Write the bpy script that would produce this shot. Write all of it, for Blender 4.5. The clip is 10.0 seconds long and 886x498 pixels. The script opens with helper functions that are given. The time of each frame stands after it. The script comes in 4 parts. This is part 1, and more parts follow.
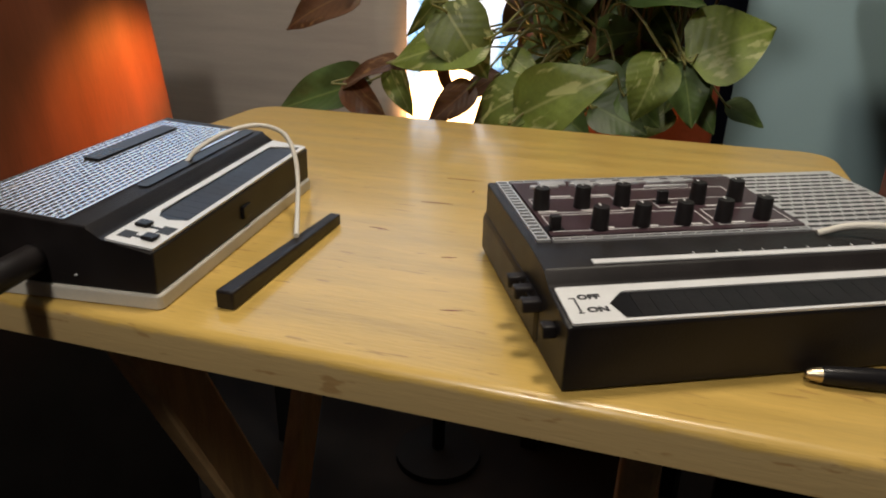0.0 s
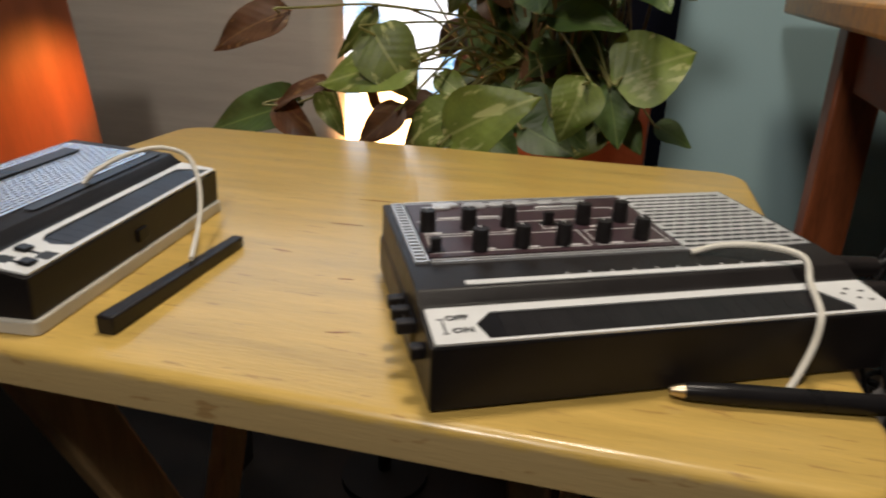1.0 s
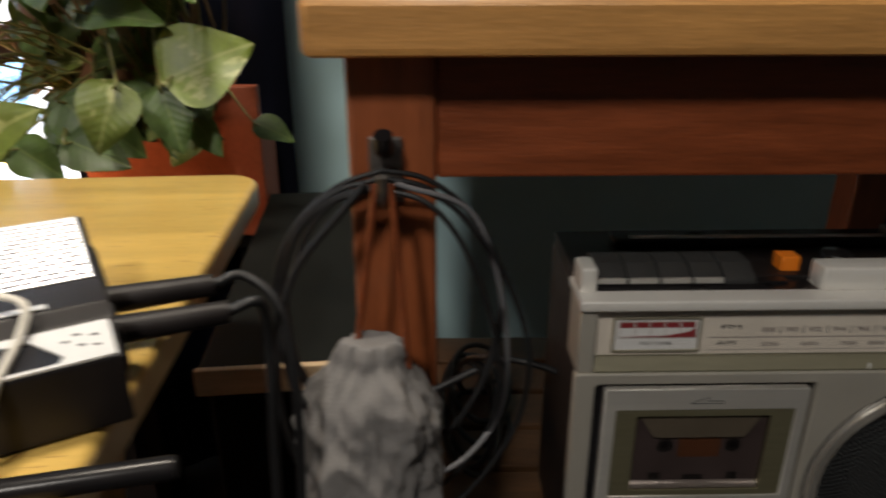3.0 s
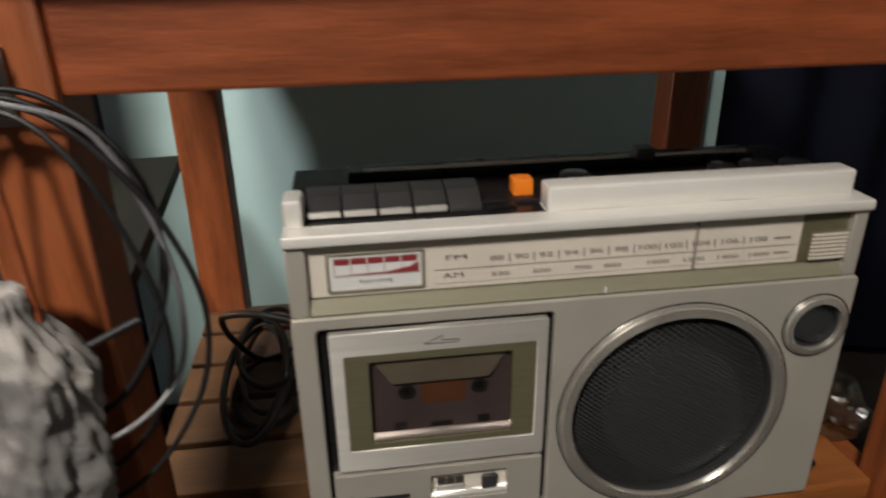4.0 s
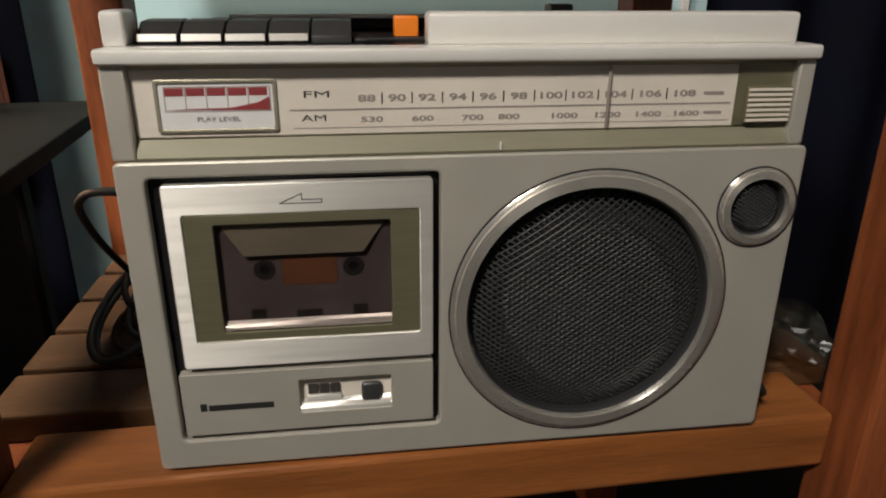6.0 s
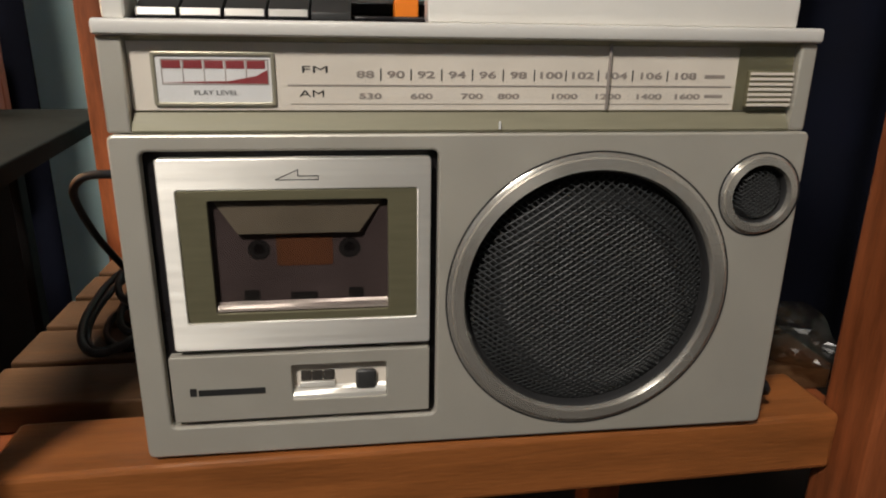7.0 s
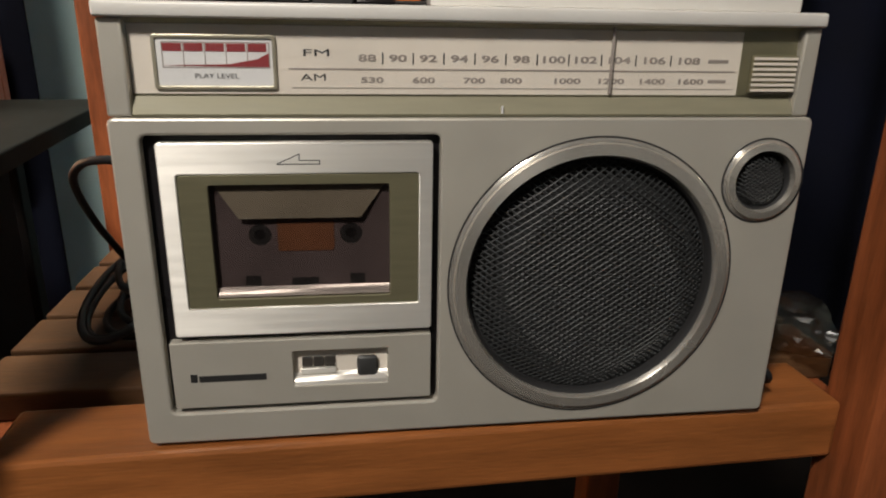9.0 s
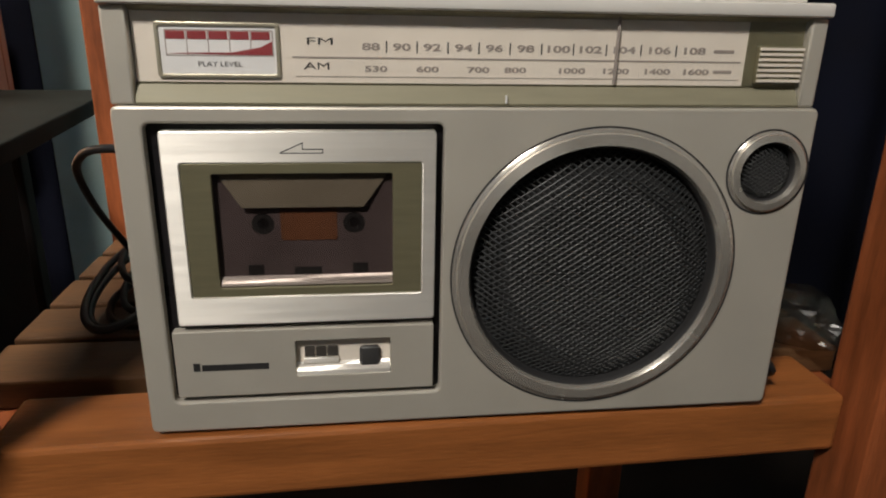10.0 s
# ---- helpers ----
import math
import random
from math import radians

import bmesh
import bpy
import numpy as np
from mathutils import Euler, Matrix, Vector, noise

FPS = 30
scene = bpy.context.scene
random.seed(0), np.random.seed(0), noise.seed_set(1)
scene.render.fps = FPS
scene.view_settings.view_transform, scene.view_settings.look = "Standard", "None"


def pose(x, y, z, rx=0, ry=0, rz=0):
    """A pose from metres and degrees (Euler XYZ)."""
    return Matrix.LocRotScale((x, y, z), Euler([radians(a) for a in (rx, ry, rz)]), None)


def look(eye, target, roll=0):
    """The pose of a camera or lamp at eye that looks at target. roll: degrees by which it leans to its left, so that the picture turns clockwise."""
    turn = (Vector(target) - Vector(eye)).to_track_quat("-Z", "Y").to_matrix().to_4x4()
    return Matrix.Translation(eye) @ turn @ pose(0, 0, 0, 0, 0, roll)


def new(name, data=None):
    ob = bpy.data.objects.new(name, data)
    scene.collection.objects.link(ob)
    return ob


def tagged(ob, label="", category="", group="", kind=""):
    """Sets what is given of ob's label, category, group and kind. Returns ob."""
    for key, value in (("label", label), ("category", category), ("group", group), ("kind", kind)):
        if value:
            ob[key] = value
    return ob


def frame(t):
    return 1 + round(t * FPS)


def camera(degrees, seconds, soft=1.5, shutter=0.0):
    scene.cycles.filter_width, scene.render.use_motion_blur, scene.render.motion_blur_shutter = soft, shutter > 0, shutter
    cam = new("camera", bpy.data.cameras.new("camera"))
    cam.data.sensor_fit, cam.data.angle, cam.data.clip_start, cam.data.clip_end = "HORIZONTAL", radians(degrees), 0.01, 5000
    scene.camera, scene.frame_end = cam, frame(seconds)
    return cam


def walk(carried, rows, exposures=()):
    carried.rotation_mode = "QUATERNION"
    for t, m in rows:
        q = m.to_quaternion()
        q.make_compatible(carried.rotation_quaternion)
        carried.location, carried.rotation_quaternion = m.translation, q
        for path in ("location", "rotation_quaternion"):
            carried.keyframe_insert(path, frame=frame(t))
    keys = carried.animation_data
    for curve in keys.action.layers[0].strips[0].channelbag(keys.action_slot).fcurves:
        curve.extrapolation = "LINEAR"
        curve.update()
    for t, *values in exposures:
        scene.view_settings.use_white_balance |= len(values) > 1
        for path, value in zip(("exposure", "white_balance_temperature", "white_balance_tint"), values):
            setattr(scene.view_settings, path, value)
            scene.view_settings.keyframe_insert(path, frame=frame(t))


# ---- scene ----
cam = camera(65.1, 10.0, 2.0, 0.5)
PATH = [
    (0, (-0.311, -0.437, 0.775), (-0.941, 1.292, -0.009), 1.1),
    (0.5, (-0.306, -0.436, 0.775), (-0.926, 1.301, 0.0), 1.0),
    (1, (-0.279, -0.428, 0.778), (-0.821, 1.353, 0.046), 1.8),
    (1.5, (-0.245, -0.41, 0.78), (-0.683, 1.395, 0.038), 1.2),
    (2, (-0.199, -0.382, 0.778), (-0.491, 1.451, 0.034), 0.5),
    (2.5, (-0.144, -0.363, 0.781), (-0.293, 1.486, 0.035), -0.0),
    (2.8, (-0.109, -0.351, 0.781), (-0.141, 1.504, 0.036), -0.6),
    (3, (-0.082, -0.344, 0.779), (-0.052, 1.511, 0.03), -0.1),
    (3.2, (-0.061, -0.338, 0.774), (0.041, 1.506, 0.006), -0.0),
    (4.3, (0.06, -0.317, 0.725), (0.315, 1.482, -0.111), -0.9),
    (4.5, (0.067, -0.31, 0.715), (0.319, 1.477, -0.148), -0.8),
    (5, (0.091, -0.304, 0.685), (0.346, 1.481, -0.181), -1.2),
    (5.5, (0.101, -0.306, 0.656), (0.353, 1.509, -0.144), -0.5),
    (7, (0.104, -0.312, 0.609), (0.358, 1.571, -0.013), 0.9),
    (7.5, (0.104, -0.312, 0.605), (0.361, 1.569, -0.022), 0.9),
    (8, (0.104, -0.313, 0.604), (0.361, 1.569, -0.024), 0.8),
    (9, (0.103, -0.312, 0.604), (0.358, 1.568, -0.03), 1.0),
    (10, (0.103, -0.312, 0.602), (0.349, 1.563, -0.048), 1.2),
]
# light fades up as the camera nears the shaded shelf
walk(cam, [(t, look(eye, target, roll)) for t, eye, target, roll in PATH],
     exposures=[(0, -0.55), (1.5, -0.4), (2.5, 0.0), (3.2, 0.1), (4.3, 1.5), (5.0, 1.4), (5.5, 1.22), (7, 1.4), (10, 1.42)])

# ---- world and lamps ----
world = bpy.data.worlds.new("dim_room")
scene.world = world
world.use_nodes = True
world.node_tree.nodes["Background"].inputs[0].default_value = (0.55, 0.62, 0.8, 1)
world.node_tree.nodes["Background"].inputs[1].default_value = 0.03


def area_lamp(name, eye, target, size, watts, colour):
    data = bpy.data.lights.new(name, "AREA")
    data.shape, data.size, data.energy, data.color = "DISK", size, watts, colour
    ob = new(name, data)
    ob.matrix_world = look(eye, target)
    return ob


area_lamp("room_lamp", (-0.42, -0.95, 1.62), (0.1, 0.0, 0.52), 0.18, 9.4, (1.0, 0.93, 0.84))
pendant = area_lamp("pendant_lamp", (-0.29, 0.02, 2.10), (-0.36, 0.0, 0.6), 0.26, 9.0, (1.0, 0.89, 0.74))
pendant.data.spread = radians(125)
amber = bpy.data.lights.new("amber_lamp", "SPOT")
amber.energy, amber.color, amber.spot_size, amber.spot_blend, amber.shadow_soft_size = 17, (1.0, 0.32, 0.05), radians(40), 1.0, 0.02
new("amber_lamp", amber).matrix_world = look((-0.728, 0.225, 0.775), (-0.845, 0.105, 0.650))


# ---- materials ----
def mat(name, colour, rough=0.5, metal=0.0, vary=0.15, scale=40.0, bump=0.0, fine=400.0, stretch=(1, 1, 1), coat=0.0,
        coords="Object", random_part=0.0, dark=None):
    """A node material: two scales of noise in colour and roughness, and fine relief."""
    m = bpy.data.materials.new(name)
    m.use_nodes = True
    nt = m.node_tree
    n, l = nt.nodes, nt.links
    b = n["Principled BSDF"]
    tc = n.new("ShaderNodeTexCoord")
    mp = n.new("ShaderNodeMapping")
    mp.inputs["Scale"].default_value = stretch
    l.new(tc.outputs[coords], mp.inputs["Vector"])
    big, small = n.new("ShaderNodeTexNoise"), n.new("ShaderNodeTexNoise")
    big.inputs["Scale"].default_value, small.inputs["Scale"].default_value = scale, fine
    big.inputs["Detail"].default_value, small.inputs["Detail"].default_value = 4, 2
    for q in (big, small):
        l.new(mp.outputs["Vector"], q.inputs["Vector"])
    add = n.new("ShaderNodeMath")
    add.operation = "MULTIPLY_ADD"
    l.new(small.outputs["Fac"], add.inputs[0])
    add.inputs[1].default_value = 0.35
    l.new(big.outputs["Fac"], add.inputs[2])
    ramp = n.new("ShaderNodeValToRGB")
    e = ramp.color_ramp.elements
    e[0].position, e[1].position = 0.42, 0.92
    low = dark or tuple(c * (1 - vary) for c in colour)
    high = tuple(min(1, c * (1 + vary * 0.6)) for c in colour)
    e[0].color, e[1].color = (*low, 1), (*high, 1)
    l.new(add.outputs[0], ramp.inputs[0])
    out = ramp.outputs[0]
    if random_part:
        info, mix = n.new("ShaderNodeObjectInfo"), n.new("ShaderNodeHueSaturation")
        mr = n.new("ShaderNodeMapRange")
        mr.inputs[3].default_value, mr.inputs[4].default_value = 1 - random_part, 1 + random_part
        l.new(info.outputs["Random"], mr.inputs[0])
        l.new(mr.outputs[0], mix.inputs["Value"])
        l.new(out, mix.inputs["Color"])
        out = mix.outputs[0]
    l.new(out, b.inputs["Base Color"])
    mr = n.new("ShaderNodeMapRange")
    mr.inputs[3].default_value, mr.inputs[4].default_value = max(0.02, rough * 0.8), min(1, rough * 1.25)
    l.new(big.outputs["Fac"], mr.inputs[0])
    l.new(mr.outputs[0], b.inputs["Roughness"])
    b.inputs["Metallic"].default_value = metal
    b.inputs["Coat Weight"].default_value = coat
    b.inputs["Coat Roughness"].default_value = 0.16
    if bump:
        bp = n.new("ShaderNodeBump")
        bp.inputs["Strength"].default_value, bp.inputs["Distance"].default_value = bump, 0.0006
        l.new(small.outputs["Fac"], bp.inputs["Height"])
        l.new(bp.outputs[0], b.inputs["Normal"])
    return m


def glow(name, colour, strength):
    m = bpy.data.materials.new(name)
    m.use_nodes = True
    b = m.node_tree.nodes["Principled BSDF"]
    b.inputs["Base Color"].default_value = (*colour, 1)
    b.inputs["Emission Color"].default_value = (*colour, 1)
    b.inputs["Emission Strength"].default_value = strength
    return m


def glass(name, rough=0.02, tint=(1, 1, 1), gloss=0.05):
    m = bpy.data.materials.new(name)
    m.use_nodes = True
    nt = m.node_tree
    nt.nodes.clear()
    out, mix = nt.nodes.new("ShaderNodeOutputMaterial"), nt.nodes.new("ShaderNodeMixShader")
    tr, gl = nt.nodes.new("ShaderNodeBsdfTransparent"), nt.nodes.new("ShaderNodeBsdfGlossy")
    tr.inputs[0].default_value = (*tint, 1)
    gl.inputs["Roughness"].default_value = rough
    mix.inputs[0].default_value = gloss
    nt.links.new(tr.outputs[0], mix.inputs[1])
    nt.links.new(gl.outputs[0], mix.inputs[2])
    nt.links.new(mix.outputs[0], out.inputs[0])
    return m


YELLOW_WOOD = mat("yellow_lacquered_wood", (0.61, 0.40, 0.105), 0.32, 0, 0.20, 9, 0.25, 90, (1, 9, 9), coat=0.34)


def add_pores(m, dark, stretch, threshold):
    """Short dark pores along the grain and faint stains."""
    nt = m.node_tree
    n, l = nt.nodes, nt.links
    b = n["Principled BSDF"]
    src = b.inputs["Base Color"].links[0].from_socket
    tc, mp, nz = n.new("ShaderNodeTexCoord"), n.new("ShaderNodeMapping"), n.new("ShaderNodeTexNoise")
    mp.inputs["Scale"].default_value = stretch
    nz.inputs["Scale"].default_value, nz.inputs["Detail"].default_value = 1.0, 3
    l.new(tc.outputs["Object"], mp.inputs[0])
    l.new(mp.outputs[0], nz.inputs["Vector"])
    rp = n.new("ShaderNodeValToRGB")
    rp.color_ramp.elements[0].position, rp.color_ramp.elements[1].position = threshold, threshold + 0.06
    rp.color_ramp.elements[1].color = (0.55, 0.55, 0.55, 1)
    l.new(nz.outputs["Fac"], rp.inputs[0])
    mix = n.new("ShaderNodeMix")
    mix.data_type = "RGBA"
    l.new(rp.outputs[0], mix.inputs["Factor"])
    l.new(src, mix.inputs["A"])
    mix.inputs["B"].default_value = (*dark, 1)
    l.new(mix.outputs["Result"], b.inputs["Base Color"])


def bare_edges(m, level, pale):
    """Lacquer worn through to pale wood below a height, with a ragged border."""
    nt = m.node_tree
    n, l = nt.nodes, nt.links
    b = n["Principled BSDF"]
    src = b.inputs["Base Color"].links[0].from_socket
    tc, sep, nz = n.new("ShaderNodeTexCoord"), n.new("ShaderNodeSeparateXYZ"), n.new("ShaderNodeTexNoise")
    l.new(tc.outputs["Object"], sep.inputs[0])
    l.new(tc.outputs["Object"], nz.inputs["Vector"])
    nz.inputs["Scale"].default_value, nz.inputs["Detail"].default_value = 70, 5
    add, mr = n.new("ShaderNodeMath"), n.new("ShaderNodeMapRange")
    add.operation = "MULTIPLY_ADD"
    l.new(nz.outputs["Fac"], add.inputs[0])
    add.inputs[1].default_value = 0.007
    l.new(sep.outputs["Z"], add.inputs[2])
    l.new(add.outputs[0], mr.inputs[0])
    mr.inputs[1].default_value, mr.inputs[2].default_value = level + 0.0022, level + 0.0045
    mr.inputs[3].default_value, mr.inputs[4].default_value = 0.75, 0.0
    mix = n.new("ShaderNodeMix")
    mix.data_type = "RGBA"
    l.new(mr.outputs[0], mix.inputs["Factor"])
    l.new(src, mix.inputs["A"])
    mix.inputs["B"].default_value = (*pale, 1)
    l.new(mix.outputs["Result"], b.inputs["Base Color"])


bare_edges(YELLOW_WOOD, 0.6345, (0.52, 0.38, 0.20))
add_pores(YELLOW_WOOD, (0.30, 0.15, 0.045), (60, 520, 200), 0.645)
PALE_LEG = mat("pale_leg_wood", (0.42, 0.26, 0.12), 0.5, 0, 0.3, 12, 0.2, 90, (9, 9, 1))
RED_WOOD = mat("red_stained_pine", (0.27, 0.074, 0.024), 0.42, 0, 0.4, 10, 0.3, 80, (9, 9, 1), coat=0.2)
RED_WOOD_X = mat("red_stained_apron", (0.22, 0.052, 0.015), 0.45, 0, 0.4, 10, 0.3, 80, (1, 9, 9), coat=0.1)
ORANGE_WOOD = mat("orange_stained_pine", (0.56, 0.28, 0.085), 0.42, 0, 0.35, 8, 0.3, 70, (1, 9, 9), coat=0.2)
RAIL_WOOD = mat("shelf_rail_pine", (0.29, 0.098, 0.026), 0.42, 0, 0.35, 8, 0.3, 70, (1, 9, 9), coat=0.2)
# slats darker than the rail: the shelf's shade is mixed into their colour
SHADED_SLAT_WOOD = mat("shaded_slat_pine", (0.10, 0.048, 0.02), 0.5, 0, 0.4, 10, 0.3, 80, (1, 8, 8), random_part=0.15)
CABINET_WOOD = mat("dark_red_veneer", (0.15, 0.042, 0.017), 0.38, 0, 0.28, 5, 0.15, 60, (8, 8, 1))


def brushed(m, amount, axis, turn):
    """Fine parallel or turned scratches, which draw highlights out across them."""
    b = m.node_tree.nodes["Principled BSDF"]
    tg = m.node_tree.nodes.new("ShaderNodeTangent")
    tg.direction_type, tg.axis = "RADIAL", axis
    m.node_tree.links.new(tg.outputs[0], b.inputs["Tangent"])
    b.inputs["Anisotropic"].default_value, b.inputs["Anisotropic Rotation"].default_value = amount, turn


PALE_BOARD = mat("pale_board", (0.55, 0.40, 0.24), 0.6, 0, 0.25, 20, 0.2, 150, (1, 6, 6))
BLACK_PLASTIC = mat("black_moulded_plastic", (0.016, 0.013, 0.013), 0.42, 0, 0.3, 60, 0.25, 1800)
BLACK_GLOSS = mat("black_smooth_plastic", (0.012, 0.011, 0.012), 0.28, 0, 0.3, 50, 0.05, 900)
# pink tint in the base colour stands in for a warm reflection
PANEL_BLACK = mat("pink_reflection_panel", (0.060, 0.034, 0.040), 0.3, 0, 0.3, 50, 0.1, 1500)
WHITE_PLASTIC = mat("white_printed_plate", (0.74, 0.735, 0.73), 0.4, 0, 0.08, 60, 0.05, 900)
OFFWHITE = mat("offwhite_base_plastic", (0.62, 0.58, 0.50), 0.5, 0, 0.12, 40, 0.1, 900)
WHITE_CABLE = mat("white_cable_rubber", (0.72, 0.68, 0.60), 0.5, 0, 0.1, 80)
CHROME = mat("chrome_grille", (0.82, 0.81, 0.82), 0.32, 0.6, 0.08, 60, 0.06, 900)
KEY_METAL = mat("dark_key_metal", (0.016, 0.014, 0.015), 0.36, 0.0, 0.4, 70, 0.1, 900)
for m_black, gloss in ((BLACK_PLASTIC, 0.3), (BLACK_GLOSS, 0.2), (KEY_METAL, 0.22)):
    m_black.node_tree.nodes["Principled BSDF"].inputs["Specular IOR Level"].default_value = gloss
PRINT = mat("white_print", (0.78, 0.76, 0.75), 0.5, 0, 0.1)
INK = mat("black_ink", (0.02, 0.02, 0.02), 0.5, 0, 0.1)
GREY_INK = mat("grey_ink", (0.29, 0.25, 0.225), 0.5, 0, 0.15)
SILVER = mat("silver_painted_plastic", (0.55, 0.52, 0.455), 0.38, 0.45, 0.06, 25, 0.06, 1600)
# paler copy of the silver: light caught by the top edges, put into colour
LIT_SILVER = mat("lit_silver_plastic", (0.74, 0.72, 0.68), 0.34, 0.2, 0.05, 25, 0.05, 1600)
BRUSHED = mat("brushed_aluminium", (0.88, 0.85, 0.79), 0.41, 0.7, 0.05, 20, 0.06, 700, (0.6, 14, 1))
OLIVE = mat("olive_metallic_bezel", (0.26, 0.24, 0.15), 0.35, 0.6, 0.12, 30, 0.08, 900, (1, 10, 1))
DIAL = mat("cream_dial_plate", (0.78, 0.71, 0.62), 0.4, 0.1, 0.08, 30, 0.05, 800)
RING = mat("turned_speaker_ring", (0.78, 0.74, 0.67), 0.25, 0.8, 0.12, 40, 0.1, 900)
GRILLE = mat("dark_speaker_mesh", (0.026, 0.028, 0.029), 0.5, 0.25, 0.06, 60)
CONE = mat("speaker_cone", (0.012, 0.012, 0.013), 0.8, 0, 0.2, 40)
CASSETTE = mat("smoky_cassette_shell", (0.13, 0.105, 0.105), 0.45, 0, 0.2, 40)
OLIVE_DULL = mat("dull_olive_plastic", (0.22, 0.205, 0.14), 0.55, 0.15, 0.12, 30, 0.08, 900, (1, 10, 1))
OLIVE_PALE = mat("pale_olive_plastic", (0.40, 0.37, 0.28), 0.35, 0.5, 0.1, 30, 0.05, 900)
COUNTER = mat("counter_wheel_plastic", (0.05, 0.045, 0.04), 0.4, 0, 0.3, 300)
LABEL_ORANGE = mat("orange_cassette_label", (0.19, 0.075, 0.03), 0.6, 0, 0.15)
ORANGE = mat("orange_button_plastic", (0.85, 0.22, 0.015), 0.4, 0, 0.08)
RED = mat("red_print", (0.26, 0.03, 0.035), 0.5, 0, 0.1)
KEY_GREY = mat("grey_key_plastic", (0.042, 0.042, 0.042), 0.35, 0.1, 0.1)
BRASS = mat("brass_tip", (0.58, 0.47, 0.32), 0.35, 1.0, 0.2)
STEEL = mat("steel_hook", (0.30, 0.28, 0.26), 0.35, 0.9, 0.3)
CABLE = mat("black_cable_rubber", (0.010, 0.010, 0.011), 0.52, 0, 0.3)
GREY_CABLE = mat("grey_cable_rubber", (0.16, 0.16, 0.17), 0.35, 0, 0.2)
BAG = mat("grey_cotton", (0.20, 0.19, 0.185), 0.85, 0, 0.3, 30, 0.6, 900)
WALL_BLUE = mat("pale_blue_wall_paint", (0.44, 0.63, 0.67), 0.7, 0, 0.06, 3, 0.15, 300)
BEIGE = mat("beige_panel_fabric", (0.42, 0.37, 0.32), 0.8, 0, 0.14, 6, 0.4, 200, (1, 1, 12))
NAVY = mat("navy_curtain_cloth", (0.0035, 0.0045, 0.011), 0.85, 0, 0.3, 10, 0.4, 700)
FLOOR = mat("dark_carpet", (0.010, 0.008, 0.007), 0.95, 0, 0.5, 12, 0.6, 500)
CEILING = mat("ceiling_paint", (0.6, 0.58, 0.54), 0.8, 0, 0.05, 3)
TERRACOTTA = mat("terracotta_red_box", (0.44, 0.105, 0.045), 0.55, 0, 0.3, 12, 0.2, 200)
DARK_TOP = mat("dark_painted_board", (0.009, 0.010, 0.009), 0.7, 0, 0.3, 12, 0.2, 300)
# near-black for low parts: the shade under and behind the table as colour
SHADE_BLACK = mat("shade_black", (0.007, 0.0065, 0.0065), 0.85, 0, 0.3, 20, 0.2, 400)
CHROME_GRID = mat("bright_chrome_grille", (0.88, 0.88, 0.90), 0.25, 0.95, 0.06, 60, 0.04, 900)
SOIL = mat("potting_soil", (0.03, 0.02, 0.013), 0.95, 0, 0.5, 60, 0.8, 300)
STEM_DRY = mat("dry_stem", (0.24, 0.15, 0.065), 0.6, 0, 0.4, 60, 0.3, 300)
STEM = mat("green_stem", (0.20, 0.19, 0.055), 0.5, 0, 0.35, 40)
brushed(BRUSHED, 0.85, "Y", 0.25)
brushed(RING, 0.8, "Z", 0.25)
for m_dull in (NAVY, SHADE_BLACK, DARK_TOP, FLOOR):
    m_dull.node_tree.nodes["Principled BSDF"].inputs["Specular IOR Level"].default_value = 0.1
CLEAR = glass("clear_plastic", 0.30, (0.82, 0.76, 0.68), 0.10)
PANE = glass("dial_window_plastic", 0.03)
SMOKED = glass("smoked_window_plastic", 0.14, (0.68, 0.64, 0.63), 0.10)
LAMP_GLOW = glow("warm_lamp_globe", (1.0, 0.50, 0.20), 18.0)


